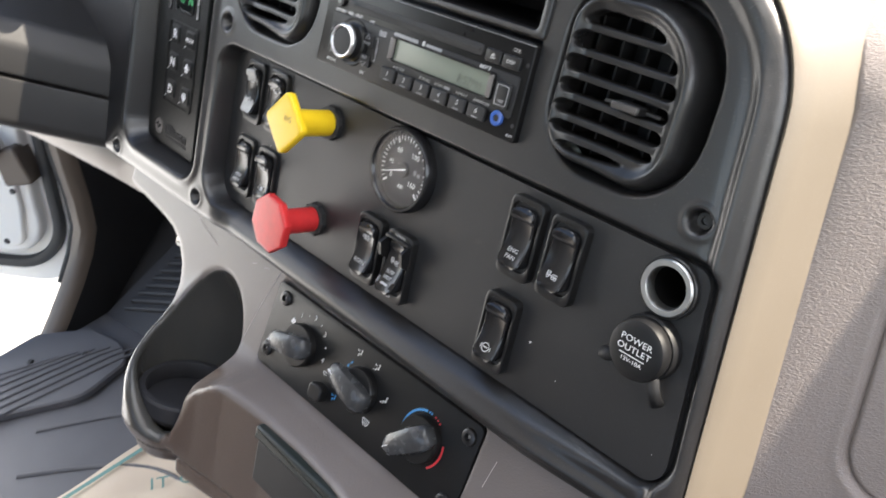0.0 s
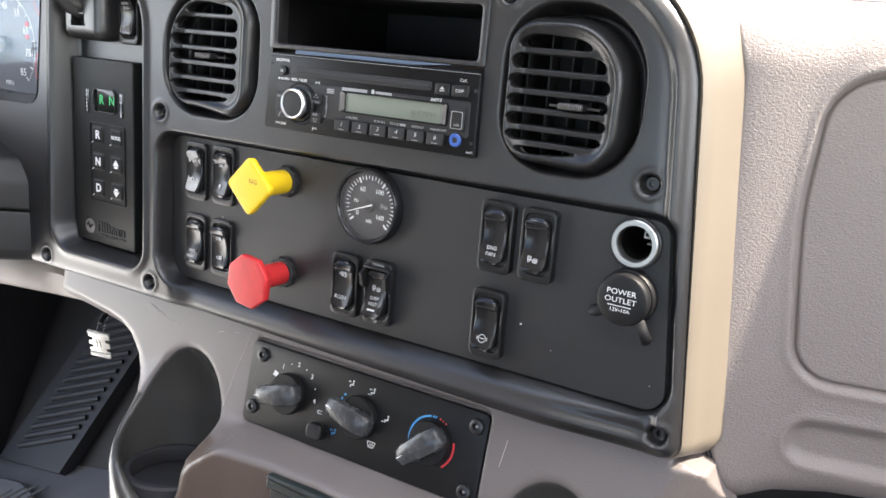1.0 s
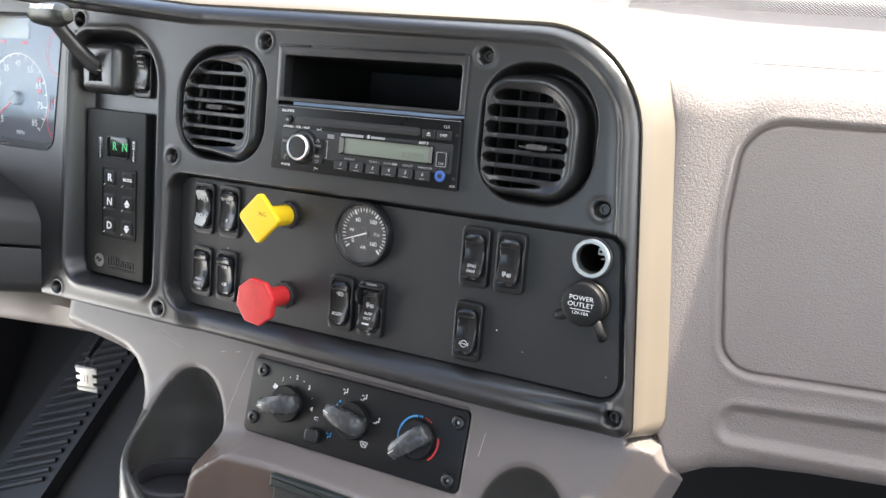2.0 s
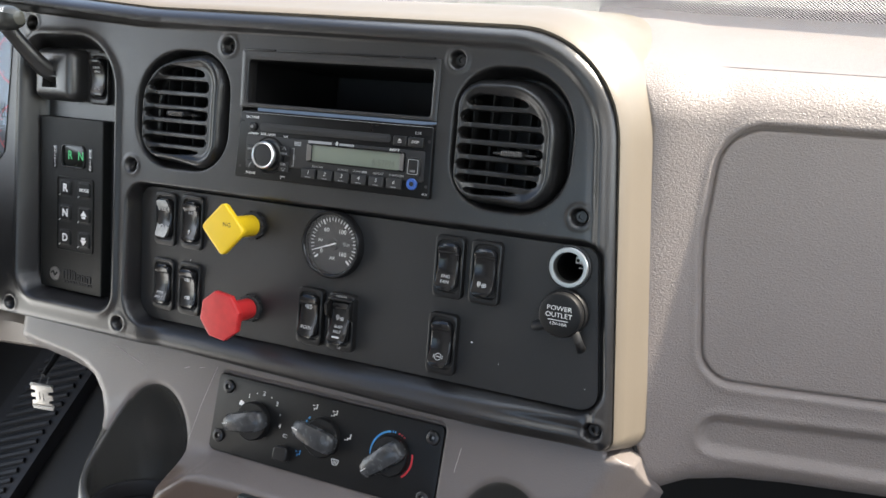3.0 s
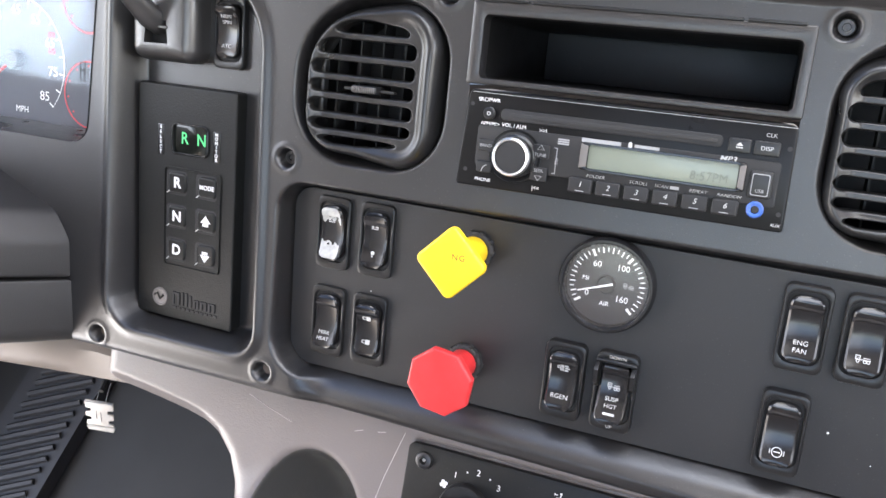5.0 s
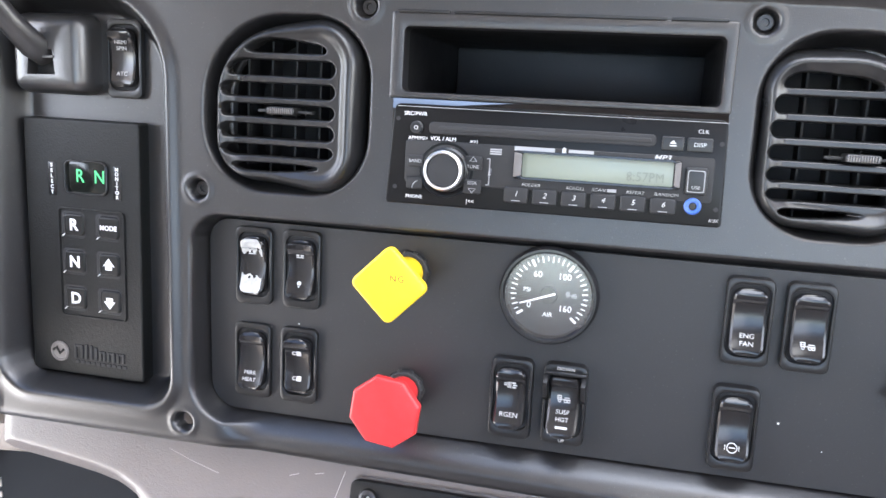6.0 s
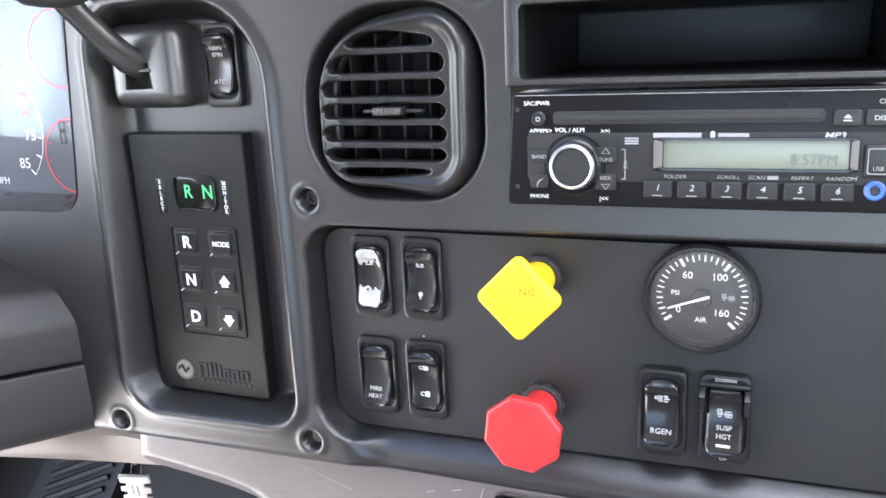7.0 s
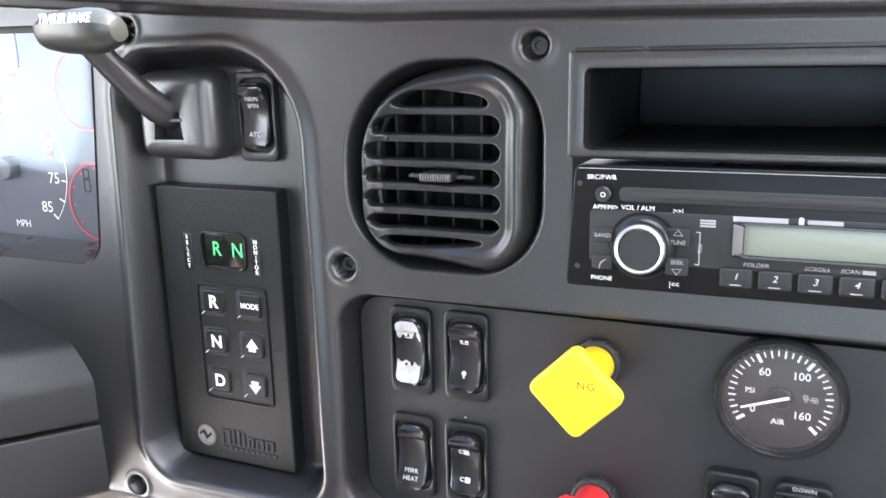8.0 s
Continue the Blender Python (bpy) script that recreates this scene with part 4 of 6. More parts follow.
# ---- rocker switches ----
def switch_icon(bm, kind, z, y):
    """Small white pictograms made of bars and outlines, about 7 mm wide."""
    if kind == "lock":
        plate(rounded([(-0.0004, z - 0.0019), (0.0034, z - 0.0019), (0.0034, z + 0.0019), (-0.0004, z + 0.0019)], 0.0006, 3), y, y + 0.0003, 0.00003, bm, 1)
        ring(rounded([(-0.0036, z - 0.0014), (-0.0002, z - 0.0014), (-0.0002, z + 0.0014), (-0.0036, z + 0.0014)], 0.0012, 4), rounded([(-0.0029, z - 0.0008), (-0.0002, z - 0.0008), (-0.0002, z + 0.0008), (-0.0029, z + 0.0008)], 0.0006, 4), y, y + 0.0003, 0.00003, bm)
    elif kind == "truck":
        bars(bm, [(-0.0044, z - 0.0006, -0.0039, z + 0.0018), (-0.0044, z + 0.0016, -0.0018, z + 0.0021), (-0.0020, z - 0.0006, -0.0015, z + 0.0021), (-0.0044, z - 0.0008, 0.0044, z - 0.0003), (0.0002, z + 0.0004, 0.0040, z + 0.0009), (-0.0040, z + 0.0004, -0.0018, z + 0.0008)], y)
        for x in (-0.0028, 0.0012, 0.0032):
            lathe([(0.0011, y), (0.0006, y)], 12, bm, cx=x, cz=z - 0.0016)
    elif kind == "exhaust":
        bars(bm, [(-0.0044, z - 0.0006, -0.0026, z + 0.0002), (-0.0044, z + 0.0008, -0.0026, z + 0.0014), (-0.0022, z - 0.0022, -0.0016, z + 0.0022), (-0.0012, z - 0.0022, -0.0006, z + 0.0022),
                  (-0.0002, z - 0.0022, 0.0004, z + 0.0022), (0.0010, z + 0.0010, 0.0036, z + 0.0022), (0.0014, z - 0.0004, 0.0046, z + 0.0004), (0.0010, z - 0.0022, 0.0036, z - 0.0012)], y)
    elif kind == "brake":
        lathe([(0.0034, y), (0.0028, y)], 24, bm, cz=z)
        bars(bm, [(-0.0020, z - 0.0003, 0.0020, z + 0.0004), (-0.0046, z - 0.0016, -0.0041, z + 0.0016), (0.0041, z - 0.0016, 0.0046, z + 0.0016)], y)
    elif kind == "diff":
        bars(bm, [(-0.0036, z + 0.0010, -0.0014, z + 0.0020), (0.0014, z + 0.0010, 0.0036, z + 0.0020), (-0.0014, z + 0.0013, 0.0014, z + 0.0016), (-0.0036, z - 0.0018, -0.0014, z - 0.0008), (0.0010, z - 0.0018, 0.0032, z - 0.0008)], y)
    elif kind == "lamp":
        plate(ngon_outline(0.0016, 10, 0, 0, z), y, y + 0.0003, 0.0001, bm, 1)
        bars(bm, [(-0.0006, z - 0.0030, 0.0006, z - 0.0018)], y)
    elif kind == "bar":
        bars(bm, [(-0.0040, z - 0.0008, 0.0040, z + 0.0008)], y)
    elif kind == "small":
        bars(bm, [(-0.0028, z, -0.0010, z + 0.0012), (0.0004, z, 0.0026, z + 0.0012), (-0.0028, z - 0.0012, 0.0026, z - 0.0006)], y)


def rocker_y(z, tilt):
    """Depth of the curved rocker face along its height."""
    return -0.0042 - 0.0042 * (z / 0.017) ** 2 + tilt * 0.0021 * (z / 0.017)


def ledge(v):
    """A low proud step near the rocker's upper end."""
    return -0.0011 * ease(v, 0.0102, 0.0114) * (1 - ease(v, 0.0155, 0.0172))


def build_switch(x, z, label, tilt=1.0, words=(), icons=(), guard=False, worn=False, base=None, title=(), proud=0.0):
    m = pose(x, -proud, z) if base is None else base
    top = thing("rocker_switch", m, label, "rocker switch", "rocker switches on the dash")
    outer, inner = box_outline(-0.0124, -0.0252, 0.0124, 0.0236, 0.0042), box_outline(-0.0103, -0.0200, 0.0103, 0.0200, 0.0056)
    part("bezel", ring(outer, inner, -0.0030, 0.0005 + proud, 0.0009, deep=0.001), SATIN, top)
    bm = bmesh.new()
    part("well", plate(box_outline(-0.0108, -0.0206, 0.0108, 0.0206, 0.005), -0.0006, 0.001, 0.0001, steps=1), DEEP, top)
    loops, w, tall = [], 0.0090, 0.0180
    for i in range(33):
        v = -tall * math.cos(math.pi * i / 32)
        y = rocker_y(v, tilt)
        bite = max(0.0, (abs(v) - tall + 0.0056) / 0.0056)
        nb = w - 0.0056 * (1 - math.sqrt(max(0.0, 1 - bite * bite)))
        y += 0.0026 * bite ** 3 + float(ledge(v))
        loops.append([(-nb, 0.001, v), (-nb, y + 0.0018, v), (-nb * 0.955, y + 0.0006, v), (-nb * 0.84, y, v), (-nb * 0.5, y + 0.0005, v), (0, y + 0.0007, v), (nb * 0.5, y + 0.0005, v), (nb * 0.84, y, v), (nb * 0.955, y + 0.0006, v), (nb, y + 0.0018, v), (nb, 0.001, v)])
    loft(bm, loops, closed=False, cap_first=True, cap_last=True)
    rocker = part("rocker", bm, GLOSS, top)
    if guard:
        for s in (-1, 1):
            bm = bmesh.new()
            a, b = (0.0095, 0.0120) if s > 0 else (-0.0120, -0.0095)
            lo = [[(a, -0.002, v), (a, y, v), (b, y, v), (b, -0.002, v)] for v, y in ((0.001, -0.0022), (0.005, -0.0085), (0.014, -0.0105), (0.0172, -0.0060), (0.0182, -0.002))]
            loft(bm, lo, cap_first=True, cap_last=True)
            part("guard", bm, SATIN, top)
        part("guard_bridge", plate(box_outline(-0.0120, 0.0178, 0.0120, 0.0198, 0.0006, 2), -0.0058, -0.001, 0.0006), SATIN, top)
    def lying(v):
        slope = -0.0042 * 2 * v / 0.017 ** 2 + tilt * 0.0021 / 0.017
        return pose(0, rocker_y(v, tilt) - 0.00010, v, -math.degrees(math.atan(slope)), 0, 0)

    for text, v, size in words:
        write(rocker, text, size * 0.84, 0, 0, 0, PRINT, wide=1.05).matrix_local = lying(v)
    for kind, v in icons:
        bm = bmesh.new()
        switch_icon(bm, kind, 0.0, 0.0)
        part("pictogram", bm, PRINT, rocker, at=lying(v) @ Matrix.Diagonal((0.86, 1, 0.86, 1)))
    for text, v in title:
        write(top, text, 0.0028, 0, -0.0032, v, PRINT, wide=1.1)
    if worn:
        # worn pale patches that follow the rocker's curve
        for v0, v1, edge in ((-0.0168, -0.0050, 1), (0.0060, 0.0168, -1)):
            us = np.linspace(-0.0068, 0.0068, 40)
            vs = np.linspace(v0, v1, 34)
            U, V = np.meshgrid(us, vs)
            ragged = np.array([[noise.noise(Vector((u * 380, v * 380, v0 * 900))) for u in us] for v in vs])
            Y = rocker_y(V, tilt) + 0.0007 * (1 - (U / 0.0069) ** 2) - 0.00022 + 0.0022 * np.clip((np.abs(V) - 0.0139) / 0.0045, 0, 1) ** 3 + ledge(V)
            open_end = (v1 - V) if edge > 0 else (V - v0)
            fade = open_end * 500 + ragged * 2.4 - 0.9
            corner = np.hypot(np.maximum(np.abs(U) - 0.0032, 0), np.maximum(np.abs(V) - 0.0132, 0)) < 0.0037
            k = (fade > 0) & corner
            part("worn_patch", sheet("worn_patch", U, Y, V, k[:-1, :-1] & k[1:, 1:], WORN), WORN, rocker, "worn pale paint patch")
    return top


build_switch(-0.0860, -0.0460, "black rocker switch with paint worn off to white", 0.6, worn=True, icons=[("small", 0.0080)])
build_switch(-0.0540, -0.0455, "black rocker switch with small white lamp symbols", 0.6, icons=[("small", 0.0080), ("lamp", -0.0085)])
build_switch(-0.0865, -0.1075, "black mirror heat rocker switch with white lettering", 1.0, words=[("MIRR", -0.0080, 0.0042), ("HEAT", -0.0120, 0.0042)])
build_switch(-0.0550, -0.1072, "black door lock rocker switch with white padlock symbols", -0.4, icons=[("lock", 0.0080), ("lock", -0.0085)])
build_switch(0.0806, -0.1086, "black regeneration rocker switch with white exhaust symbol", 1.0, words=[("RGEN", -0.0095, 0.0048)], icons=[("exhaust", 0.0080)], proud=0.003)
build_switch(0.1119, -0.1084, "black suspension height rocker switch with side guards", 2.2, words=[("SUSP", -0.0040, 0.0042), ("HGT", -0.0080, 0.0042)], icons=[("truck", 0.0035), ("bar", -0.0120)], guard=True, title=[("DOWN", 0.0210), ("UP", -0.0226)], proud=0.003)
build_switch(0.2066, -0.0476, "black engine fan rocker switch with white lettering", 1.0, words=[("ENG", -0.0075, 0.0044), ("FAN", -0.0115, 0.0044)], proud=0.003)
build_switch(0.2374, -0.0476, "black axle lock rocker switch with white truck symbol", 1.0, icons=[("truck", -0.0090)], proud=0.003)
build_switch(0.2056, -0.1090, "black brake rocker switch with round white symbol", 1.0, icons=[("brake", -0.0100)], proud=0.003)
build_switch(0, 0, "black traction control rocker switch with white lettering", -0.5, words=[("NRM/", 0.0092, 0.0042), ("SPIN", 0.0055, 0.0042), ("ATC", -0.0100, 0.0045)], base=pose(-0.1775, 0.0045, 0.0765))


# ---- air gauge ----
def build_gauge():
    top = thing("air_pressure_gauge", pose(0.0985, 0.0, -0.0454), "round black air pressure gauge with white markings, needle near zero", "gauge")
    part("bezel", lathe([(0.0285, 0.001), (0.0288, -0.003), (0.0284, -0.0065), (0.0272, -0.0085), (0.0258, -0.0085), (0.0248, -0.0070), (0.0240, -0.0030)], 64), GLOSS, top)
    part("dial", lathe([(0.0248, -0.0020), (0.0236, -0.0024), (0.0010, -0.0024)], 64, cap_last=True), DIAL, top)
    f = -0.0027
    ticks = bmesh.new()
    for psi in range(0, 165, 5):
        a = radians(216 - 1.62 * psi)
        major = psi in (0, 60, 100, 160)
        r0, r1, w = (0.0180, 0.0222, 0.00075) if major else (0.0196, 0.0222, 0.0003) if psi % 10 else (0.0188, 0.0222, 0.00038)
        u, v = Vector((math.cos(a), math.sin(a))), Vector((-math.sin(a), math.cos(a)))
        pts = [u * r0 - v * w, u * r1 - v * w, u * r1 + v * w, u * r0 + v * w]
        plate([(p.x, p.y) for p in pts], f, f + 0.0002, 0.00003, ticks, 1)
    part("scale", ticks, WHITE, top)
    for words, x, z, size in (("60", -0.0070, 0.0113, 0.0052), ("100", 0.0084, 0.0110, 0.0052), ("0", -0.0112, -0.0070, 0.0050), ("160", 0.0096, -0.0076, 0.0052), ("PSI", -0.0128, 0.0018, 0.0036), ("AIR", -0.0002, -0.0118, 0.0038)):
        write(top, words, size, x, f, z)
    bm = bmesh.new()
    switch_icon(bm, "truck", 0.0, f)
    part("truck_symbol", bm, GREY_PRINT, top, at=pose(0.0128, 0, 0.0012) @ Matrix.Diagonal((0.72, 1, 0.72, 1)))
    part("hub", lathe([(0.0052, -0.0024), (0.0052, -0.0042), (0.0046, -0.0048), (0.0005, -0.0048)], 32, cap_last=True), SATIN, top)
    a = radians(200)
    u, v = Vector((math.cos(a), math.sin(a))), Vector((-math.sin(a), math.cos(a)))
    pts = [-u * 0.0042 - v * 0.0006, u * 0.0172 - v * 0.00035, u * 0.0172 + v * 0.00035, -u * 0.0042 + v * 0.0006]
    part("needle", plate([(p.x, p.y) for p in pts], -0.0058, -0.0050, 0.0001, steps=1), WHITE, top, "white gauge needle")
    lens = part("lens", lathe([(0.0246, -0.0066), (0.0246, -0.0072), (0.0005, -0.0072)], 48, cap_first=True, cap_last=True), GAUGE_GLASS, top, "clear gauge lens")
    lens.visible_shadow = False


build_gauge()


# ---- brake valve knobs ----
def build_knob(name, z, outline, mat, label, words=""):
    top = thing(name, pose(0.0147, 0.0, z), label, "push-pull knob", "air brake valve knobs")
    # black slotted collar
    collar = bmesh.new()
    lathe([(0.0118, 0.001), (0.0118, -0.0035), (0.0106, -0.0045), (0.0092, -0.0045), (0.0090, 0.001)], 40, collar)
    ring_part = part("collar", collar, DEEP, top, "black slotted collar")
    lug = mesh_of(plate(box_outline(0.0110, -0.0013, 0.0126, 0.0013, 0.0003, 2), -0.0040, 0.0, 0.0004), "lug", DEEP)
    for i in range(10):
        part("lug", lug, DEEP, ring_part, at=pose(0, 0, 0, 0, 36 * i, 0))
    part("shaft", lathe([(0.0088, -0.001), (0.0092, -0.004), (0.0093, -0.020), (0.0095, -0.030), (0.0100, -0.034), (0.0112, -0.0372)], 36), mat, top)
    bm = bmesh.new()
    loops = [level(offset(outline, -0.004), -0.0355), level(offset(outline, -0.0005), -0.0365), level(outline, -0.0380), level(outline, -0.0410)]
    for i in range(1, 5):
        a = math.pi / 2 * i / 4
        loops.append(level(offset(outline, -0.0016 * (1 - math.cos(a))), -0.0410 - 0.0014 * math.sin(a)))
    loops.append(level([(x * 0.86, z * 0.86) for x, z in outline], -0.0425))
    loft(bm, loops, cap_first=True, cap_last=True)
    grip = part("grip", bm, mat, top)
    if words:
        write(grip, words, 0.0052, 0.0050, -0.0426, 0.0042, FADED, "faded_mark", spread=1.2)
    return top


build_knob("parking_brake_knob", -0.0402, rounded([(0, -0.0230), (0.0230, 0), (0, 0.0230), (-0.0230, 0)], 0.0042, 5), YELLOW, "yellow diamond-shaped push-pull parking brake knob", "NG")
build_knob("trailer_supply_knob", -0.1142, rounded(ngon_outline(0.0216, 8, radians(15)), 0.0012, 3), RED, "red octagonal push-pull trailer air knob")


# ---- sockets ----
def build_sockets():
    top = thing("lighter_socket", pose(0.3020, -0.0022, -0.0346), "open twelve volt socket with bright metal ring", "power socket")
    part("flange", lathe([(0.0163, 0.003), (0.0163, -0.0012), (0.0158, -0.0018), (0.0148, -0.0018)], 48), SATIN, top)
    part("ring", lathe([(0.0148, 0.0), (0.0148, -0.0026), (0.0142, -0.0034), (0.0116, -0.0034), (0.0110, -0.0024), (0.0108, 0.004)], 48), STEEL, top, "bright metal ring")
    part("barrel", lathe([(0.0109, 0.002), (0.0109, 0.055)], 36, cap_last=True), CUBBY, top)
    clip = bmesh.new()
    plate(box_outline(-0.0010, 0.0005, 0.0038, 0.0060, 0.0008, 2), 0.016, 0.017, 0.0003, clip)
    plate(box_outline(0.0046, 0.0000, 0.0092, 0.0055, 0.0018, 3), 0.013, 0.014, 0.0003, clip)
    plate(box_outline(0.0030, -0.0022, 0.0095, -0.0012, 0.0004, 2), 0.012, 0.022, 0.0003, clip)
    clip = part("contact_clip", clip, STEEL, top, "metal contact clip")
    for x, z, y in ((0.0012, 0.0032, 0.0158), (0.0068, 0.0028, 0.0128)):
        part("rivet", lathe([(0.0013, 0.0), (0.0010, -0.0003), (0.0002, -0.0003)], 12, cx=x, cz=z, cap_last=True), DEEP, clip, at=pose(0, y, 0))
    top = thing("power_outlet_cover", pose(0.3020, -0.0022, -0.0684), "black round rubber power outlet cover with white lettering", "outlet cover")
    part("seat", lathe([(0.0178, 0.003), (0.0178, -0.0035), (0.0170, -0.0050), (0.0140, -0.0050)], 48), CAPBLACK, top)
    cap = part("cap", lathe([(0.0160, -0.0045), (0.0166, -0.0075), (0.0165, -0.0105), (0.0157, -0.0124), (0.0140, -0.0132), (0.0080, -0.0136), (0.0005, -0.0138)], 56, cap_last=True), CAPBLACK, top)
    write(cap, "POWER", 0.0049, -0.0002, -0.0138, 0.0052, wide=1.12, weight=-0.00003)
    write(cap, "OUTLET", 0.0049, -0.0002, -0.0140, 0.0002, wide=1.12, weight=-0.00003)
    part("rule", bars(bmesh.new(), [(-0.0082, -0.0036, 0.0070, -0.0032)], -0.0140), WHITE, cap)
    write(cap, "12V-10A", 0.0032, -0.0002, -0.0139, -0.0060, wide=1.15)
    part("thumb_tab", tube([(-0.0118, -0.0085, -0.0088), (-0.0155, -0.0092, -0.0104), (-0.0192, -0.0082, -0.0112), (-0.0215, -0.0070, -0.0112)], [0.0040, 0.0044, 0.0042, 0.0024], 12, flat=0.7), CAPBLACK, top, "rounded rubber thumb tab")
    part("strap", tube([(0.0105, -0.0060, -0.0120), (0.0135, -0.0072, -0.0165), (0.0152, -0.0062, -0.0210), (0.0160, -0.0034, -0.0245), (0.0160, -0.0008, -0.0255)], [0.0036, 0.0034, 0.0034, 0.0038, 0.0030], 10, flat=0.55), CAPBLACK, top, "short rubber strap")


build_sockets()


# ---- heater controls ----
def build_heater():
    z0 = -0.2505
    m = pose(-0.0202, console_y(0.0, z0) + 0.0005, z0, -11.3, 0, 1.15)
    top = thing("heater_control_panel", m, "black heater control panel with three rotary knobs and white symbols", "control panel")
    part("plate", plate(box_outline(0.0, 0.0, 0.2290, 0.0700, 0.005), -0.0012, 0.004, 0.0007), HEATER, top)
    f = -0.0015
    for x, z in ((0.0125, 0.0595), (0.0095, 0.0140), (0.2200, 0.0590), (0.2190, 0.0095)):
        s = part("screw", lathe([(0.0062, 0.0), (0.0062, -0.0014), (0.0054, -0.0030), (0.0042, -0.0036), (0.0026, -0.0036), (0.0022, -0.0012)], 24, cx=x, cz=z, cap_last=True), DARK_METAL, top, "black button-head screw")
        part("socket", lathe([(0.0013, -0.0015), (0.0003, -0.0015)], 6, cx=x, cz=z, cap_last=True), STEEL, s)

    def dial(name, x, z, turn):
        base = part(name, lathe([(0.0172, -0.001), (0.0170, -0.0060), (0.0160, -0.0074), (0.0010, -0.0074)], 40, cap_last=True), SATIN, top, at=pose(x, 0, z, 0, turn, 0))
        bm = bmesh.new()
        loops = []
        for s, half, low, high in ((-0.0168, 0.0034, -0.006, -0.0110), (-0.0160, 0.0058, -0.006, -0.0138), (-0.0138, 0.0074, -0.006, -0.0158), (-0.0090, 0.0082, -0.006, -0.0172), (0.0, 0.0082, -0.006, -0.0178), (0.0100, 0.0076, -0.006, -0.0174), (0.0180, 0.0070, -0.007, -0.0166), (0.0225, 0.0062, -0.008, -0.0156), (0.0250, 0.0050, -0.009, -0.0146), (0.0262, 0.0030, -0.010, -0.0132)):
            mid = (low + high) / 2
            loops.append([(s, low, -half), (s, mid, -half * 1.12), (s, high + 0.0022, -half * 0.98), (s, high + 0.0005, -half * 0.5), (s, high, 0), (s, high + 0.0005, half * 0.5), (s, high + 0.0022, half * 0.98), (s, mid, half * 1.12), (s, low, half)])
        loft(bm, loops, cap_first=True, cap_last=True)
        grip = part("grip", bm, SMOKE, base, "worn glossy dark grip")
        part("pointer_line", plate(box_outline(0.0180, -0.0003, 0.0240, 0.0003, 0.0002, 1), -0.0166, -0.0130, 0.0002), WHITE, grip)
        return base

    dial("fan_knob", 0.0455, 0.0350, 166)
    dial("mode_knob", 0.1185, 0.0365, 192)
    dial("temperature_knob", 0.1850, 0.0365, 140)
    part("push_button", plate(box_outline(0.0735, 0.0075, 0.0885, 0.0205, 0.0042), -0.0080, 0.0, 0.0016), SATIN, top)
    for words, x, z in (("1", 0.0362, 0.0555), ("2", 0.0518, 0.0608), ("3", 0.0668, 0.0545), ("4", 0.0730, 0.0360)):
        write(top, words, 0.0058, x, f, z)
    dots = bmesh.new()
    for x, z in ((0.0440, 0.0594), (0.0600, 0.0588), (0.0716, 0.0458)):
        plate(ngon_outline(0.0006, 8, 0, x, z), f, f + 0.0003, 0.0001, dots, 1)
    part("scale_dots", dots, WHITE, top)
    fan = bmesh.new()
    for i in range(4):
        a = math.pi / 2 * i + 0.4
        plate(ngon_outline(0.0013, 10, 0, 0.0290 + 0.0016 * math.cos(a), 0.0475 + 0.0016 * math.sin(a)), f, f + 0.0003, 0.0001, fan, 1)
    part("fan_symbol", fan, WHITE, top)

    def seated(x, z, low, high, mat=WHITE):
        """A small seated figure's outline with arrows of air."""
        bm = bmesh.new()
        plate(ngon_outline(0.0008, 8, 0, x + 0.0012, z + 0.0022), f, f + 0.0003, 0.0001, bm, 1)
        bars(bm, [(x + 0.0007, z - 0.0010, x + 0.0015, z + 0.0012), (x - 0.0016, z - 0.0013, x + 0.0015, z - 0.0006), (x - 0.0018, z - 0.0029, x - 0.0011, z - 0.0008)], f)
        if high:
            bars(bm, [(x - 0.0032, z + 0.0010, x - 0.0009, z + 0.0015), (x - 0.0032, z + 0.0005, x - 0.0027, z + 0.0021)], f)
        if low:
            bars(bm, [(x - 0.0044, z - 0.0029, x - 0.0026, z - 0.0024)], f)
        part("airflow_symbol", bm, mat, top)

    seated(0.1065, 0.0600, False, True)
    seated(0.1270, 0.0590, True, True)
    seated(0.1435, 0.0420, True, False)
    seated(0.0965, 0.0175, False, True, BLUE)
    bm = bmesh.new()
    ring(rounded([(0.1310, 0.0160), (0.1355, 0.0160), (0.1374, 0.0210), (0.1291, 0.0210)], 0.0008, 3), rounded([(0.1314, 0.0165), (0.1351, 0.0165), (0.1367, 0.0205), (0.1298, 0.0205)], 0.0006, 3), f, f + 0.0003, 0.00005, bm)
    bars(bm, [(0.1318, 0.0172, 0.1321, 0.0199), (0.1331, 0.0172, 0.1334, 0.0199), (0.1344, 0.0172, 0.1347, 0.0199)], f)
    part("defrost_symbol", bm, WHITE, top)
    bm = bmesh.new()
    bars(bm, [(0.0782, 0.0300, 0.0820, 0.0304), (0.0782, 0.0277, 0.0820, 0.0281), (0.0778, 0.0280, 0.0783, 0.0301)], f)
    part("recirculation_symbol", bm, WHITE, top)

    def arc(cx, cz, r, a0, a1, w, mat, n=18):
        bm = bmesh.new()
        pts = [(cx + (r + w) * math.cos(radians(a0 + (a1 - a0) * i / n)), cz + (r + w) * math.sin(radians(a0 + (a1 - a0) * i / n))) for i in range(n + 1)]
        pts += [(cx + (r - w) * math.cos(radians(a1 + (a0 - a1) * i / n)), cz + (r - w) * math.sin(radians(a1 + (a0 - a1) * i / n))) for i in range(n + 1)]
        if a1 < a0:
            pts.reverse()
        plate(pts, f, f + 0.0003, 0.00004, bm, 1)
        part("temperature_arc" if mat != WHITE else "arc", bm, mat, top)

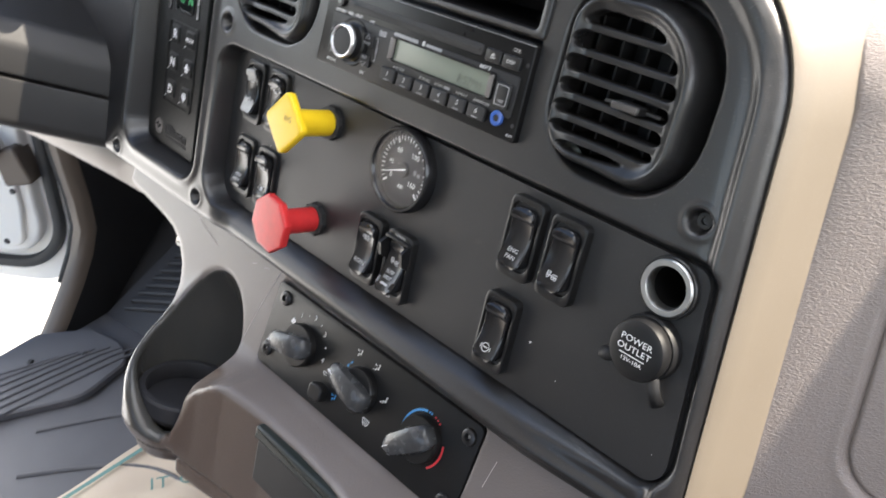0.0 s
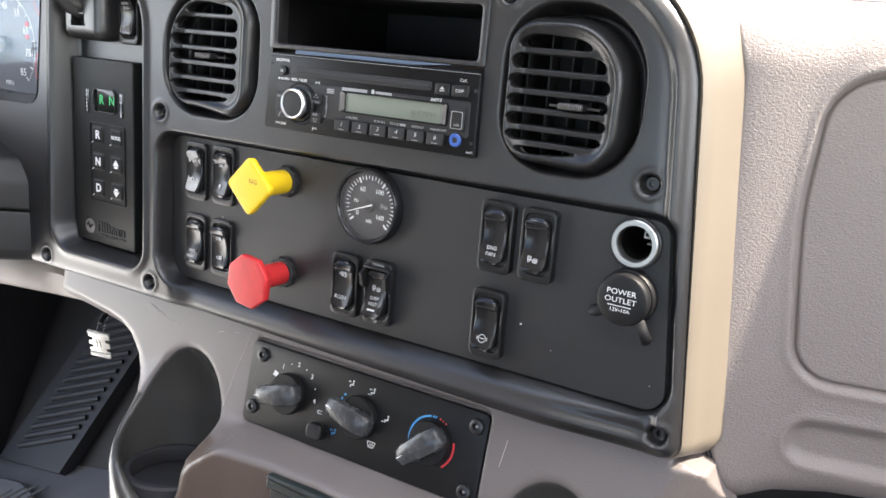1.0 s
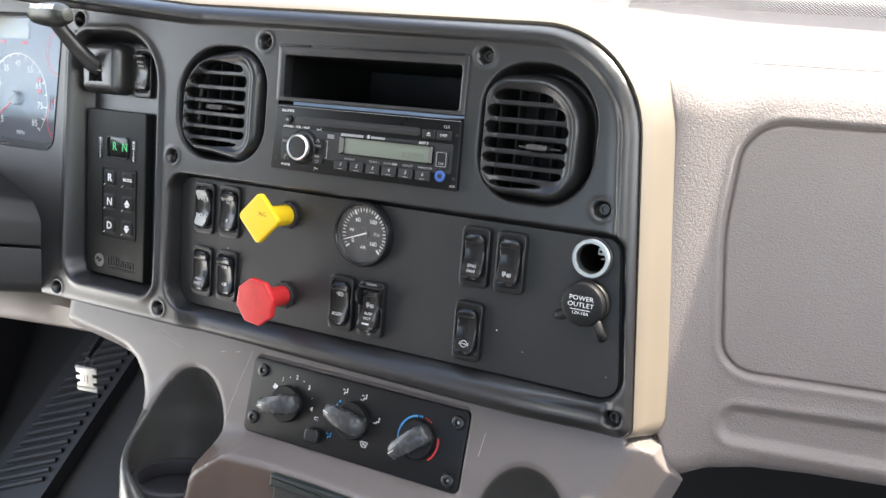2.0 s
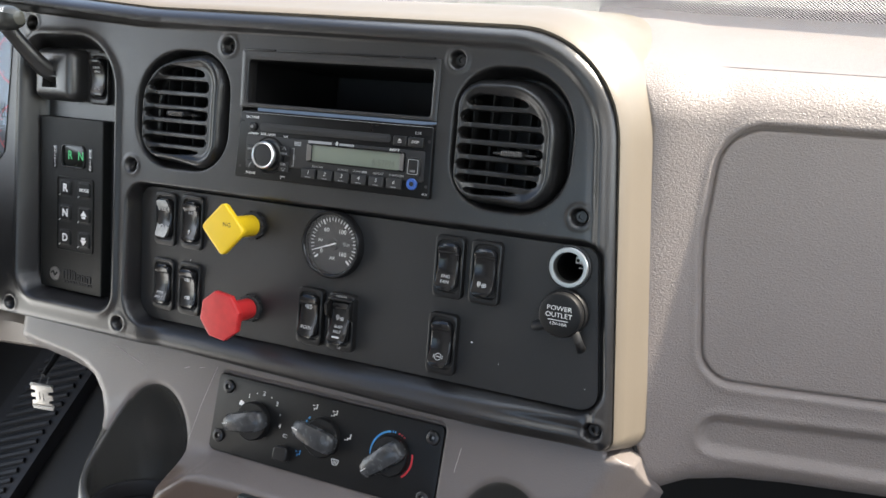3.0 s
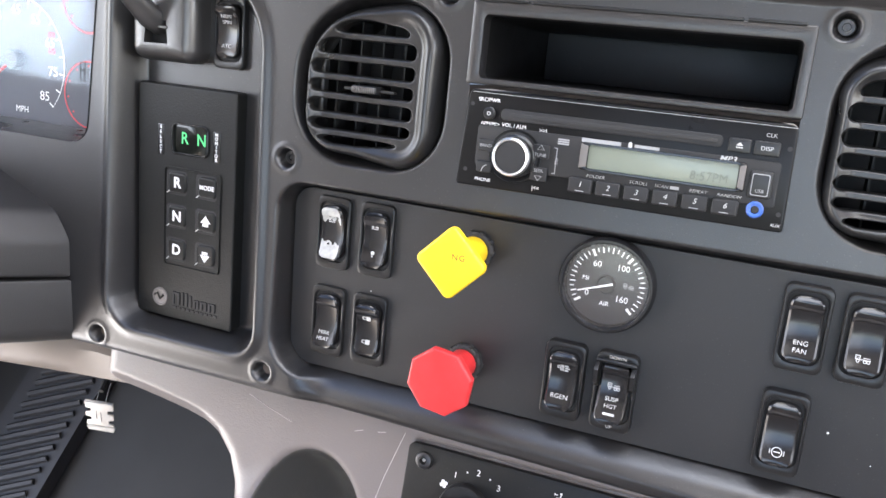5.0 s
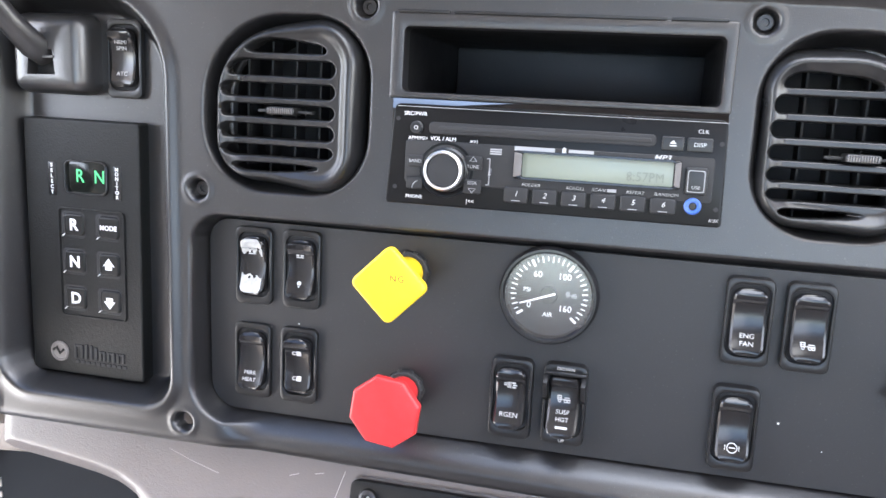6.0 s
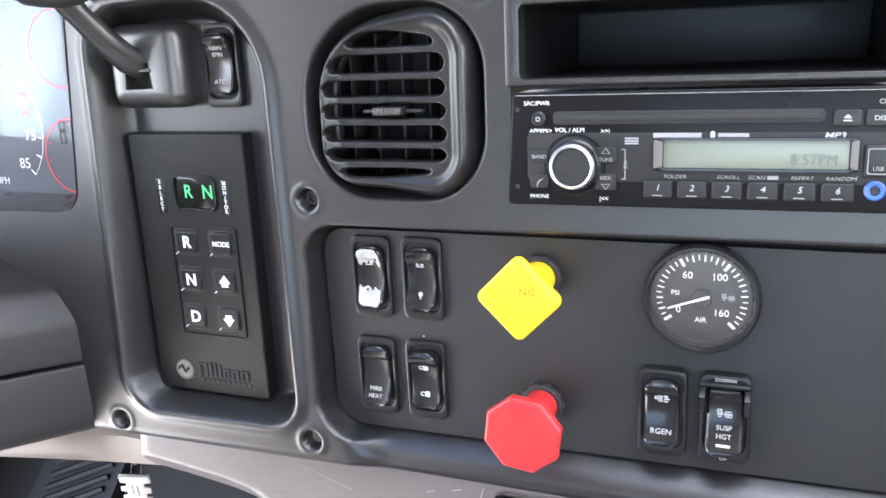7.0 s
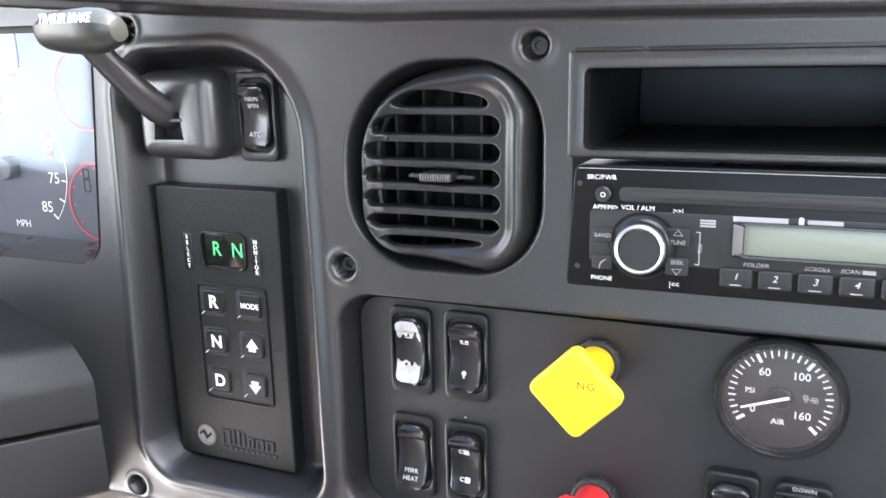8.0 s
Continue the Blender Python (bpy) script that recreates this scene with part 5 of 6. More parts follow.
    arc(0.1850, 0.0365, 0.0195, 100, 190, 0.0008, BLUE)
    for a in (86, 92):
        arc(0.1850, 0.0365, 0.0195, a, a + 3.5, 0.0008, BLUE, 3)
    for a in (58, 66, 74):
        arc(0.1850, 0.0365, 0.0195, a, a + 4, 0.0006, RED_PRINT, 3)
    arc(0.1850, 0.0365, 0.0195, -52, 15, 0.0008, RED_PRINT)
    arc(0.1185, 0.0365, 0.0215, 186, 204, 0.0007, BLUE, 6)
    for a in (138, 150, 160):
        arc(0.1185, 0.0365, 0.0215, a, a + 6, 0.0008, BLUE, 3)


SMOKE = material("worn_smoke_plastic", (0.050, 0.052, 0.055), 0.26, grain=0.5, grain_size=0.006, patch=0.85, patch_size=0.008)
HEATER = material("black_heater_plate_plastic", (0.0075, 0.0076, 0.0080), 0.40, spec=0.32, grain=0.2, grain_size=0.0008, dust=0.08)
build_heater()


# ---- shifter and trailer brake ----
def build_shifter():
    top = thing("shift_selector", pose(-0.2065, 0.0020, -0.0485), "black push-button transmission selector with green display", "gear selector")
    part("pad", plate(box_outline(-0.0425, -0.0855, 0.0425, 0.0850, 0.0025), -0.0066, 0.005, 0.0012), SHIFT, top)
    win = part("display_bezel", ring(box_outline(-0.0122, 0.0370, 0.0200, 0.0598, 0.0050), box_outline(-0.0106, 0.0384, 0.0176, 0.0582, 0.0036), -0.0084, -0.005, 0.0012), GLOSS, top)
    part("display", plate(box_outline(-0.0115, 0.0376, 0.0186, 0.0590, 0.003), -0.0068, -0.005, 0.0003), SCREEN, win, "dark display window")
    write(win, "R", 0.0118, -0.0008, -0.0072, 0.0490, GREEN, "gear_digit", wide=0.90, weight=0.0001)
    write(win, "N", 0.0118, 0.0137, -0.0072, 0.0490, GREEN, "gear_digit", wide=0.90, weight=0.0001)
    for word, x in (("SELECT", -0.0217), ("MONITOR", 0.0264)):
        part("side_strip", plate(box_outline(x - 0.0031, 0.0354, x + 0.0031, 0.0572, 0.0008, 2), -0.0070, -0.005, 0.0003), GLOSS, top)
        for i, ch in enumerate(word):
            write(top, ch, 0.0034, x, -0.0073, 0.0550 - 0.0176 * i / (len(word) - 1), WHITE, weight=0.00005)
    # framed block of keys
    part("key_frame", ring(box_outline(-0.0185, -0.0450, 0.0310, 0.0280, 0.003), box_outline(-0.0175, -0.0440, 0.0300, 0.0270, 0.0025), -0.0076, -0.005, 0.0003), SHIFT, top)
    for r, pair in enumerate((("R", "MODE"), ("N", "up"), ("D", "down"))):
        for c, what in enumerate(pair):
            x, z = -0.0066 + 0.0258 * c, 0.0168 - 0.0246 * r
            part("key_well", plate(box_outline(x - 0.0098, z - 0.0088, x + 0.0082, z + 0.0088, 0.003), -0.0068, -0.005, 0.0004), DEEP, top)
            key = part("key", plate(box_outline(x - 0.0075, z - 0.0072, x + 0.0080, z + 0.0078, 0.003), -0.0080, -0.005, 0.0016), KEYPAD, top)
            part("indicator", plate([(x - 0.0092, z - 0.0080), (x - 0.0086, z - 0.0080), (x - 0.0066, z - 0.0062), (x - 0.0072, z - 0.0062)], -0.0078, -0.0070, 0.0001, steps=1), WHITE, key)
            if what in ("up", "down"):
                s = 1 if what == "up" else -1
                tri = [(x - 0.0042, z - 0.0005 * s), (x + 0.0042, z - 0.0005 * s), (x, z + 0.0048 * s)]
                tri = tri if s > 0 else [tri[0], tri[2], tri[1]]
                bm = plate(tri, -0.0083, -0.0078, 0.0001, steps=1)
                bars(bm, [(x - 0.0024, z - 0.0030 if s > 0 else z + 0.0009, x + 0.0024, z - 0.0009 if s > 0 else z + 0.0030)], -0.0083)
                part("arrow", bm, WHITE, key)
            else:
                write(key, what, 0.0105 if len(what) == 1 else 0.0044, x + 0.0005, -0.0082, z, WHITE, weight=0.0003 if len(what) == 1 else 0.0001)
    # maker's mark as plain raised shapes
    badge = part("maker_badge", lathe([(0.0070, -0.0060), (0.0070, -0.0072), (0.0064, -0.0075), (0.0056, -0.0075), (0.0052, -0.0071), (0.0005, -0.0071)], 32, cx=-0.0212, cz=-0.0708, cap_last=True), TRIMGREY, top, "grey round maker's badge")
    part("badge_wave", tube([(-0.0258, -0.0074, -0.0700), (-0.0232, -0.0074, -0.0680), (-0.0208, -0.0074, -0.0722), (-0.0180, -0.0074, -0.0692)], 0.0009, 6), SHIFT, badge)
    bm = bmesh.new()
    u = -0.0100
    for wide, h in ((0.0070, 0.0094), (0.0026, 0.0100), (0.0026, 0.0100), (0.0026, 0.0088), (0.0050, 0.0066), (0.0060, 0.0066), (0.0062, 0.0066)):
        if wide > 0.004:
            for a, b in ((u, u + 0.0021), (u + wide - 0.0021, u + wide)):
                plate(box_outline(a, -0.0738, b, -0.0738 + h, 0.0005, 2), -0.0074, -0.005, 0.0004, bm)
            plate(box_outline(u + 0.0012, -0.0738 + h - 0.0018, u + wide - 0.0012, -0.0738 + h, 0.0005, 2), -0.0073, -0.005, 0.0004, bm)
        else:
            plate(box_outline(u, -0.0738, u + wide - 0.0003, -0.0738 + h, 0.0005, 2), -0.0074, -0.005, 0.0004, bm)
        u += wide + 0.0011
    for i in range(10):
        plate(box_outline(-0.0092 + 0.0040 * i, -0.0776, -0.0060 + 0.0040 * i, -0.0754, 0.0005, 2), -0.0071, -0.005, 0.0002, bm)
    part("maker_bar", bm, DEEP, top)


build_shifter()


def build_trailer_brake():
    top = thing("trailer_brake_lever", pose(-0.2235, 0.0060, 0.0755), "black hand lever for the trailer brake with white lettering", "brake lever")
    bm = bmesh.new()
    o = box_outline(-0.0265, -0.0235, 0.0275, 0.0265, 0.0090)
    loops = [level(o, 0.001), level(o, -0.0080)]
    # a flat-topped housing with broad soft shoulders and a slot that goes through its face
    for i in range(1, 9):
        a = math.pi / 2 * i / 8
        loops.append(level(offset(o, -0.0085 * (1 - math.cos(a))), -0.0080 - 0.0120 * math.sin(a)))
    inner = loops[-1]
    slot = box_outline(-0.0125, -0.0128, 0.0078, 0.0040, 0.0016)
    ring_in = []
    for x, y, z in inner:
        k = min(range(len(slot)), key=lambda n: abs(math.atan2(slot[n][1] + 0.0044, slot[n][0] + 0.0023) - math.atan2(z + 0.0044, x + 0.0023)))
        ring_in.append(slot[k])
    loops += [level([(a * 0.5 + x * 0.5, b * 0.5 + z * 0.5) for (a, b), (x, y, z) in zip(ring_in, inner)], -0.0205), level(ring_in, -0.0202), level(ring_in, -0.0080)]
    loft(bm, loops, cap_last=True)
    part("housing", bm, HOUSING, top)
    part("slot", plate(box_outline(-0.0130, -0.0132, 0.0082, 0.0044, 0.0012), -0.0110, -0.004, 0.0008), DEEP, top)
    part("slot_edge", plate(box_outline(-0.0122, -0.0014, 0.0076, 0.0006, 0.0006, 2), -0.0212, -0.014, 0.0005), HOUSING, top)
    # a flat tapering stem with a ridge along it
    way = [(-0.0035, -0.0120, 0.0010), (-0.0045, -0.0240, 0.0060), (-0.0090, -0.0370, 0.0190), (-0.0135, -0.0490, 0.0330), (-0.0165, -0.0570, 0.0440)]
    part("stem", tube(way, [0.0088, 0.0086, 0.0076, 0.0070, 0.0078], 14, flat=0.75), HOUSING, top)
    part("ridge", tube([(x + 0.0030, y - 0.0052, z + 0.0030) for x, y, z in way[1:]], [0.0014, 0.0012, 0.0012, 0.0014], 6), HOUSING, top)
    bm = bmesh.new()
    loops = []
    for s, h, w in ((-0.0255, 0.0030, 0.004), (-0.0245, 0.0062, 0.0075), (-0.0205, 0.0080, 0.0100), (-0.010, 0.0095, 0.0112), (0.004, 0.0102, 0.0115), (0.014, 0.0095, 0.0110), (0.0200, 0.0075, 0.0092), (0.0235, 0.0050, 0.0062), (0.0242, 0.0025, 0.003)):
        loops.append([(s, -w * math.cos(2 * math.pi * j / 20) * (1 - 0.12 * abs(math.sin(4 * math.pi * j / 20))), h * math.sin(2 * math.pi * j / 20)) for j in range(20)])
    loft(bm, loops, cap_first=True, cap_last=True)
    head = part("handle", bm, HANDLE, top, "glossy grey lever handle", at=pose(-0.0140, -0.0620, 0.0478, -20, 0, 0) @ Matrix.Diagonal((1.03, 1.08, 1.15, 1)))
    write(head, "TRAILER BRAKE", 0.0060, 0.0005, -0.0116, 0.0016, WHITE, weight=0.0001, wide=0.80)


build_trailer_brake()

# dust crumbs on the switch panel
for cx, cz, r in ((0.2292, -0.1050, 0.0007), (0.2530, -0.1180, 0.0003), (-0.0560, -0.0815, 0.0005), (0.3220, -0.1230, 0.0003)):
    solo("crumb", lathe([(r, 0.0), (r * 0.7, -r * 0.6), (r * 0.1, -r * 0.8)], 7, cap_last=True), WHITE, pose(cx, -0.0002, cz), "tiny white dust crumb on the switch panel", "crumb", "dust crumbs")


# ---- instrument cluster ----
def build_cluster():
    top = thing("instrument_cluster", pose(-0.394, 0.020, 0.0375), "instrument cluster with a white-numbered speedometer behind a clear lens", "instrument cluster")
    part("backing", plate(box_outline(-0.20, -0.056, 0.1165, 0.100, 0.01), 0.0, 0.006, 0.001), CLUSTER, top)
    f = -0.0006
    arc = bmesh.new()
    n, r0 = 60, 0.0500

    def dial_angle(mph):
        return radians(222 - (mph - 5) * 264 / 80)

    rows = []
    for i in range(n + 1):
        a = dial_angle(5 + 80 * i / n)
        w = 0.0016 * (1 - i / n) + 0.0004
        rows.append(((r0 - w) * math.cos(a), (r0 - w) * math.sin(a), r0 * math.cos(a), r0 * math.sin(a)))
    quads = [[arc.verts.new((a, f, b)), arc.verts.new((c, f, d))] for a, b, c, d in rows]
    for p, q in zip(quads, quads[1:]):
        arc.faces.new((p[0], p[1], q[1], q[0]))
    for mph in range(5, 90, 5):
        a = dial_angle(mph)
        u, v = Vector((math.cos(a), math.sin(a))), Vector((-math.sin(a), math.cos(a)))
        pts = [u * 0.045 - v * 0.0005, u * 0.050 - v * 0.0005, u * 0.050 + v * 0.0005, u * 0.045 + v * 0.0005]
        plate([(p.x, p.y) for p in pts], f, f + 0.0002, 0.00003, arc, 1)
    part("speed_scale", arc, WHITE, top)
    for mph in range(5, 90, 10):
        a = dial_angle(mph)
        write(top, str(mph), 0.0105, 0.0385 * math.cos(a), f, 0.0385 * math.sin(a), WHITE)
    write(top, "MPH", 0.0070, 0.004, f, -0.0385, WHITE)
    a = dial_angle(7)
    u, v = Vector((math.cos(a), math.sin(a))), Vector((-math.sin(a), math.cos(a)))
    pts = [u * 0.006 - v * 0.0008, u * 0.043 - v * 0.0004, u * 0.043 + v * 0.0004, u * 0.006 + v * 0.0008]
    part("needle", plate([(p.x, p.y) for p in pts], -0.006, -0.004, 0.0002, steps=1), RED_PRINT, top, "red speedometer needle")
    part("hub", lathe([(0.0080, 0.0), (0.0080, -0.006), (0.0068, -0.0075), (0.0005, -0.0075)], 28, cap_last=True), SATIN, top)
    # smaller gauges on both sides
    for cx, cz, r in ((0.075, 0.052, 0.026), (0.075, -0.020, 0.026), (-0.112, 0.0, 0.048)):
        bm = bmesh.new()
        lathe([(r, f), (r - 0.0012, f)], 48, bm, cx=cx, cz=cz)
        for i in range(9):
            a = radians(220 - 32 * i)
            plate(ngon_outline(0.0009, 6, 0, cx + (r - 0.004) * math.cos(a), cz + (r - 0.004) * math.sin(a)), f, f + 0.0002, 0.00005, bm, 1)
        part("gauge_ring", bm, RED_PRINT if cx > 0 else WHITE, top)
    part("message_screen", plate(box_outline(-0.070, 0.066, 0.020, 0.104, 0.002), -0.001, 0.0, 0.0003), LCD, top)
    bm = bars(bmesh.new(), [(-0.050, 0.060, -0.040, 0.063), (-0.030, 0.060, -0.022, 0.063), (0.006, 0.060, 0.016, 0.063), (0.034, 0.020, 0.040, 0.024), (0.034, 0.008, 0.040, 0.012)], f)
    part("warning_lamps", bm, RED_PRINT, top)
    bm = bars(bmesh.new(), [(0.1010, -0.006, 0.1018, 0.008), (0.1052, -0.006, 0.1060, 0.008), (0.1010, -0.006, 0.1060, -0.0052), (0.1010, 0.0072, 0.1060, 0.008), (0.1022, 0.001, 0.1048, 0.003)], -0.0353)
    part("side_mark", bm, DEEP, top)
    # hood walls from the fascia back to the dial plate
    hole = [(x + 0.394, z - 0.0375) for x, z in CLUSTER_HOLE]
    bm = bmesh.new()
    loft(bm, [[(x, face_y(x - 0.394, z + 0.0375) - 0.020 + 0.004, z) for x, z in offset(hole, 0.0012)], [(x, face_y(x - 0.394, z + 0.0375) - 0.020 - 0.0008, z) for x, z in offset(hole, 0.0003)],
              [(x, face_y(x - 0.394, z + 0.0375) - 0.020 + 0.002, z) for x, z in offset(hole, -0.0008)], level(offset(hole, -0.003), -0.0010)])
    part("hood", bm, SATIN, top)
    lens = part("lens", plate(offset(hole, -0.0035), -0.0350, -0.0338, 0.0003), LENS, top, "clear plastic lens")
    lens.visible_shadow = False


build_cluster()


# ---- steering column cover ----
def build_column():
    top = thing("steering_column_cover", pose(-0.45, -0.010, -0.10), "dark grey two-piece plastic steering column cover", "column cover")
    lower = rounded([(-0.25, -0.069), (0.164, -0.068), (0.1600, -0.0185), (-0.25, -0.0185)], [0.03, 0.012, 0.002, 0.002], 6)
    upper = rounded([(-0.25, -0.0170), (0.1594, -0.0170), (0.1580, 0.0120), (0.1440, 0.0330), (0.1070, 0.0490), (0.078, 0.0610), (-0.25, 0.0660)], [0.002, 0.003, 0.020, 0.022, 0.030, 0.02, 0.03], 6)
    for name, outline, mat in (("lower_cover", lower, COLUMN), ("upper_cover", upper, COLUMN)):
        bm = bmesh.new()
        loops = []
        for i in range(9):
            t = i / 8
            loops.append([(x - 0.14 * t, -0.32 * t + 0.004, z + 0.040 * t) for x, z in offset(outline, -0.012 * t * t)])
        loft(bm, loops, cap_first=True, cap_last=True)
        part(name, bm, mat, top)


build_column()


# ---- knee panel ----
def build_knee():
    bm = bmesh.new()
    loops = []
    for i in range(25):
        t = i / 24
        x = -0.262 - 0.50 * t
        y, z = 0.022 - 0.085 * t ** 1.3, -0.188 - 0.016 * t
        h, w = 0.026 + 0.006 * t, 0.016
        dent = 0.006 * math.exp(-((t - 0.10) / 0.05) ** 2)
        loops.append([(x, y + 0.05, z + h), (x, y + 0.004, z + h), (x, y - w * 0.55 + dent, z + h * 0.62), (x, y - w + dent, z + h * 0.15), (x, y - w * 0.92 + dent, z - h * 0.30), (x, y - w * 0.5, z - h * 0.72), (x, y + 0.004, z - h * 0.95), (x, y + 0.05, z - h)])
    loft(bm, loops, closed=False)
    solo("knee_panel", bm, KNEE, Matrix(), "tan rounded lower dash edge under the steering column", "dash panel")


build_knee()


# ---- ashtray drawer under the console ----
def build_shelf():
    top = thing("ashtray_drawer", pose(0.045, -0.041, -0.2690, -6, 0, 1), "dark closed ashtray drawer with a projecting lip", "drawer")
    bm = plate(rounded([(0.0, -0.0060), (0.140, -0.0060), (0.140, 0.0050), (0.0, 0.0050)], 0.002, 3), -0.007, 0.020, 0.0025)
    part("lip", bm, DRAWER, top)
    # Front is blacker than the lip to paint the shade beneath it.
    part("front", plate(rounded([(0.006, -0.040), (0.134, -0.040), (0.138, -0.006), (0.002, -0.006)], 0.004, 4), -0.004, 0.020, 0.002), KEY, top)


for scratch in (((-0.0246, -0.1778), (-0.0351, -0.2116), (-0.0436, -0.2470)), ((-0.0622, -0.1856), (-0.0560, -0.1835)), ((-0.0450, -0.1822), (-0.0390, -0.1808)), ((-0.1500, -0.1800), (-0.1320, -0.1860), (-0.1125, -0.1913)), ((0.225, -0.195), (0.222, -0.215))):
    part("scratch", tube([(x, console_y(x, z) - 0.0001, z) for x, z in scratch], 0.00022, 5), SCRATCH, console, "fine pale scratch")

DRAWER = material("green_black_plastic", (0.016, 0.022, 0.021), 0.35, grain=0.2, grain_size=0.002)
build_shelf()

# ---- cab around the dash (vehicle frame) ----


def slab(corners, thick, bm=None):
    """A flat panel with thickness from its corners, going anticlockwise as seen from its outside."""
    bm = bm or bmesh.new()
    pts = [Vector(c) for c in corners]
    nrm = (pts[1] - pts[0]).cross(pts[2] - pts[0]).normalized() * thick
    a, b = [bm.verts.new(p) for p in pts], [bm.verts.new(p - nrm) for p in pts]
    bm.faces.new(a)
    bm.faces.new(b[::-1])
    for i in range(len(pts)):
        j = (i + 1) % len(pts)
        bm.faces.new((a[j], a[i], b[i], b[j]))
    return bm


def shell(name, bm, mat, label, category="cab wall"):
    return solo(name, bm, mat, Matrix(), label, category, kind="structure", dash=False, smooth=False)


def box(x0, y0, z0, x1, y1, z1, bm=None):
    bm = bm or bmesh.new()
    return slab([(x0, y0, z1), (x1, y0, z1), (x1, y1, z1), (x0, y1, z1)], z1 - z0, bm)


shell("ground", slab([(-60, -60, -1.1), (60, -60, -1.1), (60, 60, -1.1), (-60, 60, -1.1)], 0.2), CONCRETE, "pale sunlit concrete yard around the truck", "ground")
shell("floor", box(-1.0, -1.3, -0.06, 1.0, 0.42, 0.0), MAT, "black rubber cab floor", "floor")
shell("wall_firewall", box(-1.0, 0.74, -0.06, 1.0, 0.80, 0.78), DEEP, "dark firewall under the dash")
# Unseen back wall, added to bounce warm light and let some in behind.
wall = box(-1.0, -1.36, 0.0, 1.0, -1.3, 0.82)
box(-1.0, -1.36, 1.34, 1.0, -1.3, 1.55, wall)
box(-1.0, -1.36, 0.82, -0.68, -1.3, 1.34, wall)
box(0.68, -1.36, 0.82, 1.0, -1.3, 1.34, wall)
shell("wall_back", wall, BOUNCE_BROWN, "unseen cab back wall tinted brown for warm bounce, with an assumed window opening")
shell("ceiling", box(-1.0, -1.36, 1.55, 1.0, -0.28, 1.60), CAB, "taupe lined cab roof", "ceiling")
toe = slab([(-0.98, 0.40, 0.0), (1.0, 0.40, 0.0), (1.0, 0.76, 0.29), (-0.98, 0.76, 0.29)], 0.02)
shell("wall_toe_board", toe, DEEP, "black sloping toe board")
# Cowl and dash end are added to keep skylight out of the footwell.
shell("wall_cowl", slab([(-1.05, 0.30, 0.77), (1.05, 0.30, 0.77), (1.05, 0.80, 0.82), (-1.05, 0.80, 0.82)], 0.03), TRIMGREY, "grey cowl panel added behind the dash against stray skylight")
shell("wall_dash_end", box(-1.0, 0.02, 0.80, -0.625, 0.40, 0.83), TRIM, "unseen taupe dash top before the driver, added to block skylight", "dashboard")
# right side with its window
wall = box(1.0, -1.3, 0.0, 1.05, 0.74, 0.86)
box(1.0, -1.3, 1.42, 1.05, -0.10, 1.60, wall)
box(1.0, -1.3, 0.86, 1.05, -0.95, 1.42, wall)
shell("wall_right", wall, CAB, "taupe passenger door with a window opening")
# left side: the door opening stands open; the unseen rear part is widened to block light
wall = box(-1.05, -1.3, 0.0, -1.0, -0.46, 1.60)
box(-1.05, -0.46, 1.42, -1.0, -0.10, 1.60, wall)
box(-1.05, 0.44, -0.06, -1.0, 0.74, 0.90, wall)
shell("wall_left", wall, CAB, "taupe driver side wall, widened to block light, with an open doorway")
# windshield pillars
for side, name in ((1, "pillar_right"), (-1, "pillar_left")):
    bm = bmesh.new()
    lo, hi = Vector((0.97 * side, 0.10, 0.86)), Vector((0.86 * side, -0.30, 1.58))
    loft(bm, [[p + Vector((a * side, b, 0)) for a, b in ((-0.05, -0.03), (0.05, -0.04), (0.06, 0.05), (-0.04, 0.05))] for p in (lo, hi)], cap_first=True, cap_last=True)
    shell(name, bm, CAB, "taupe windshield pillar", "pillar")


def shield_y(x, z):
    return 0.265 - 0.10 * x * x - 0.72 * (z - 0.89)


def build_windshield():
    top = thing("windshield", Matrix(), "clear curved windshield with a black dotted border", "windshield", dash=False, kind="structure")
    xs, zs = np.linspace(-0.95, 0.95, 40), np.linspace(0.86, 1.58, 12)
    X, Z = np.meshgrid(xs, zs)
    keep = np.ones((11, 39), bool)
    pane = part("pane", sheet("pane", X, shield_y(X, Z), Z, keep, PANE), PANE, top)
    pane.visible_shadow = False
    zs = np.linspace(0.86, 0.955, 6)
    X, Z = np.meshgrid(xs, zs)
    part("dotted_border", sheet("dotted_border", X, shield_y(X, Z) - 0.002, Z, np.ones((5, 39), bool), FRIT), FRIT, top, "black dotted border print")


def frit_material():
    m = bpy.data.materials.new("dotted_black_print")
    m.use_nodes = True
    n, l = m.node_tree.nodes, m.node_tree.links
    p = n["Principled BSDF"]
    p.inputs["Base Color"].default_value = (0.012, 0.012, 0.012, 1)
    p.inputs["Roughness"].default_value = 0.5
    co = n.new("ShaderNodeTexCoord")
    dots = n.new("ShaderNodeTexVoronoi")
    dots.inputs["Scale"].default_value, dots.inputs["Randomness"].default_value = 440, 0.0
    lay = n.new("ShaderNodeMapping")
    lay.inputs["Scale"].default_value = (1.0, 0.0, 1.23)
    lay.inputs["Rotation"].default_value = (0.0, radians(45), 0.0)
    l.new(co.outputs["Object"], lay.inputs[0])
    l.new(lay.outputs[0], dots.inputs["Vector"])
    cut = n.new("ShaderNodeMath")
    cut.operation, cut.inputs[1].default_value = "LESS_THAN", 0.46
    l.new(dots.outputs["Distance"], cut.inputs[0])
    l.new(cut.outputs[0], p.inputs["Alpha"])
    return m


FRIT = frit_material()
build_windshield()

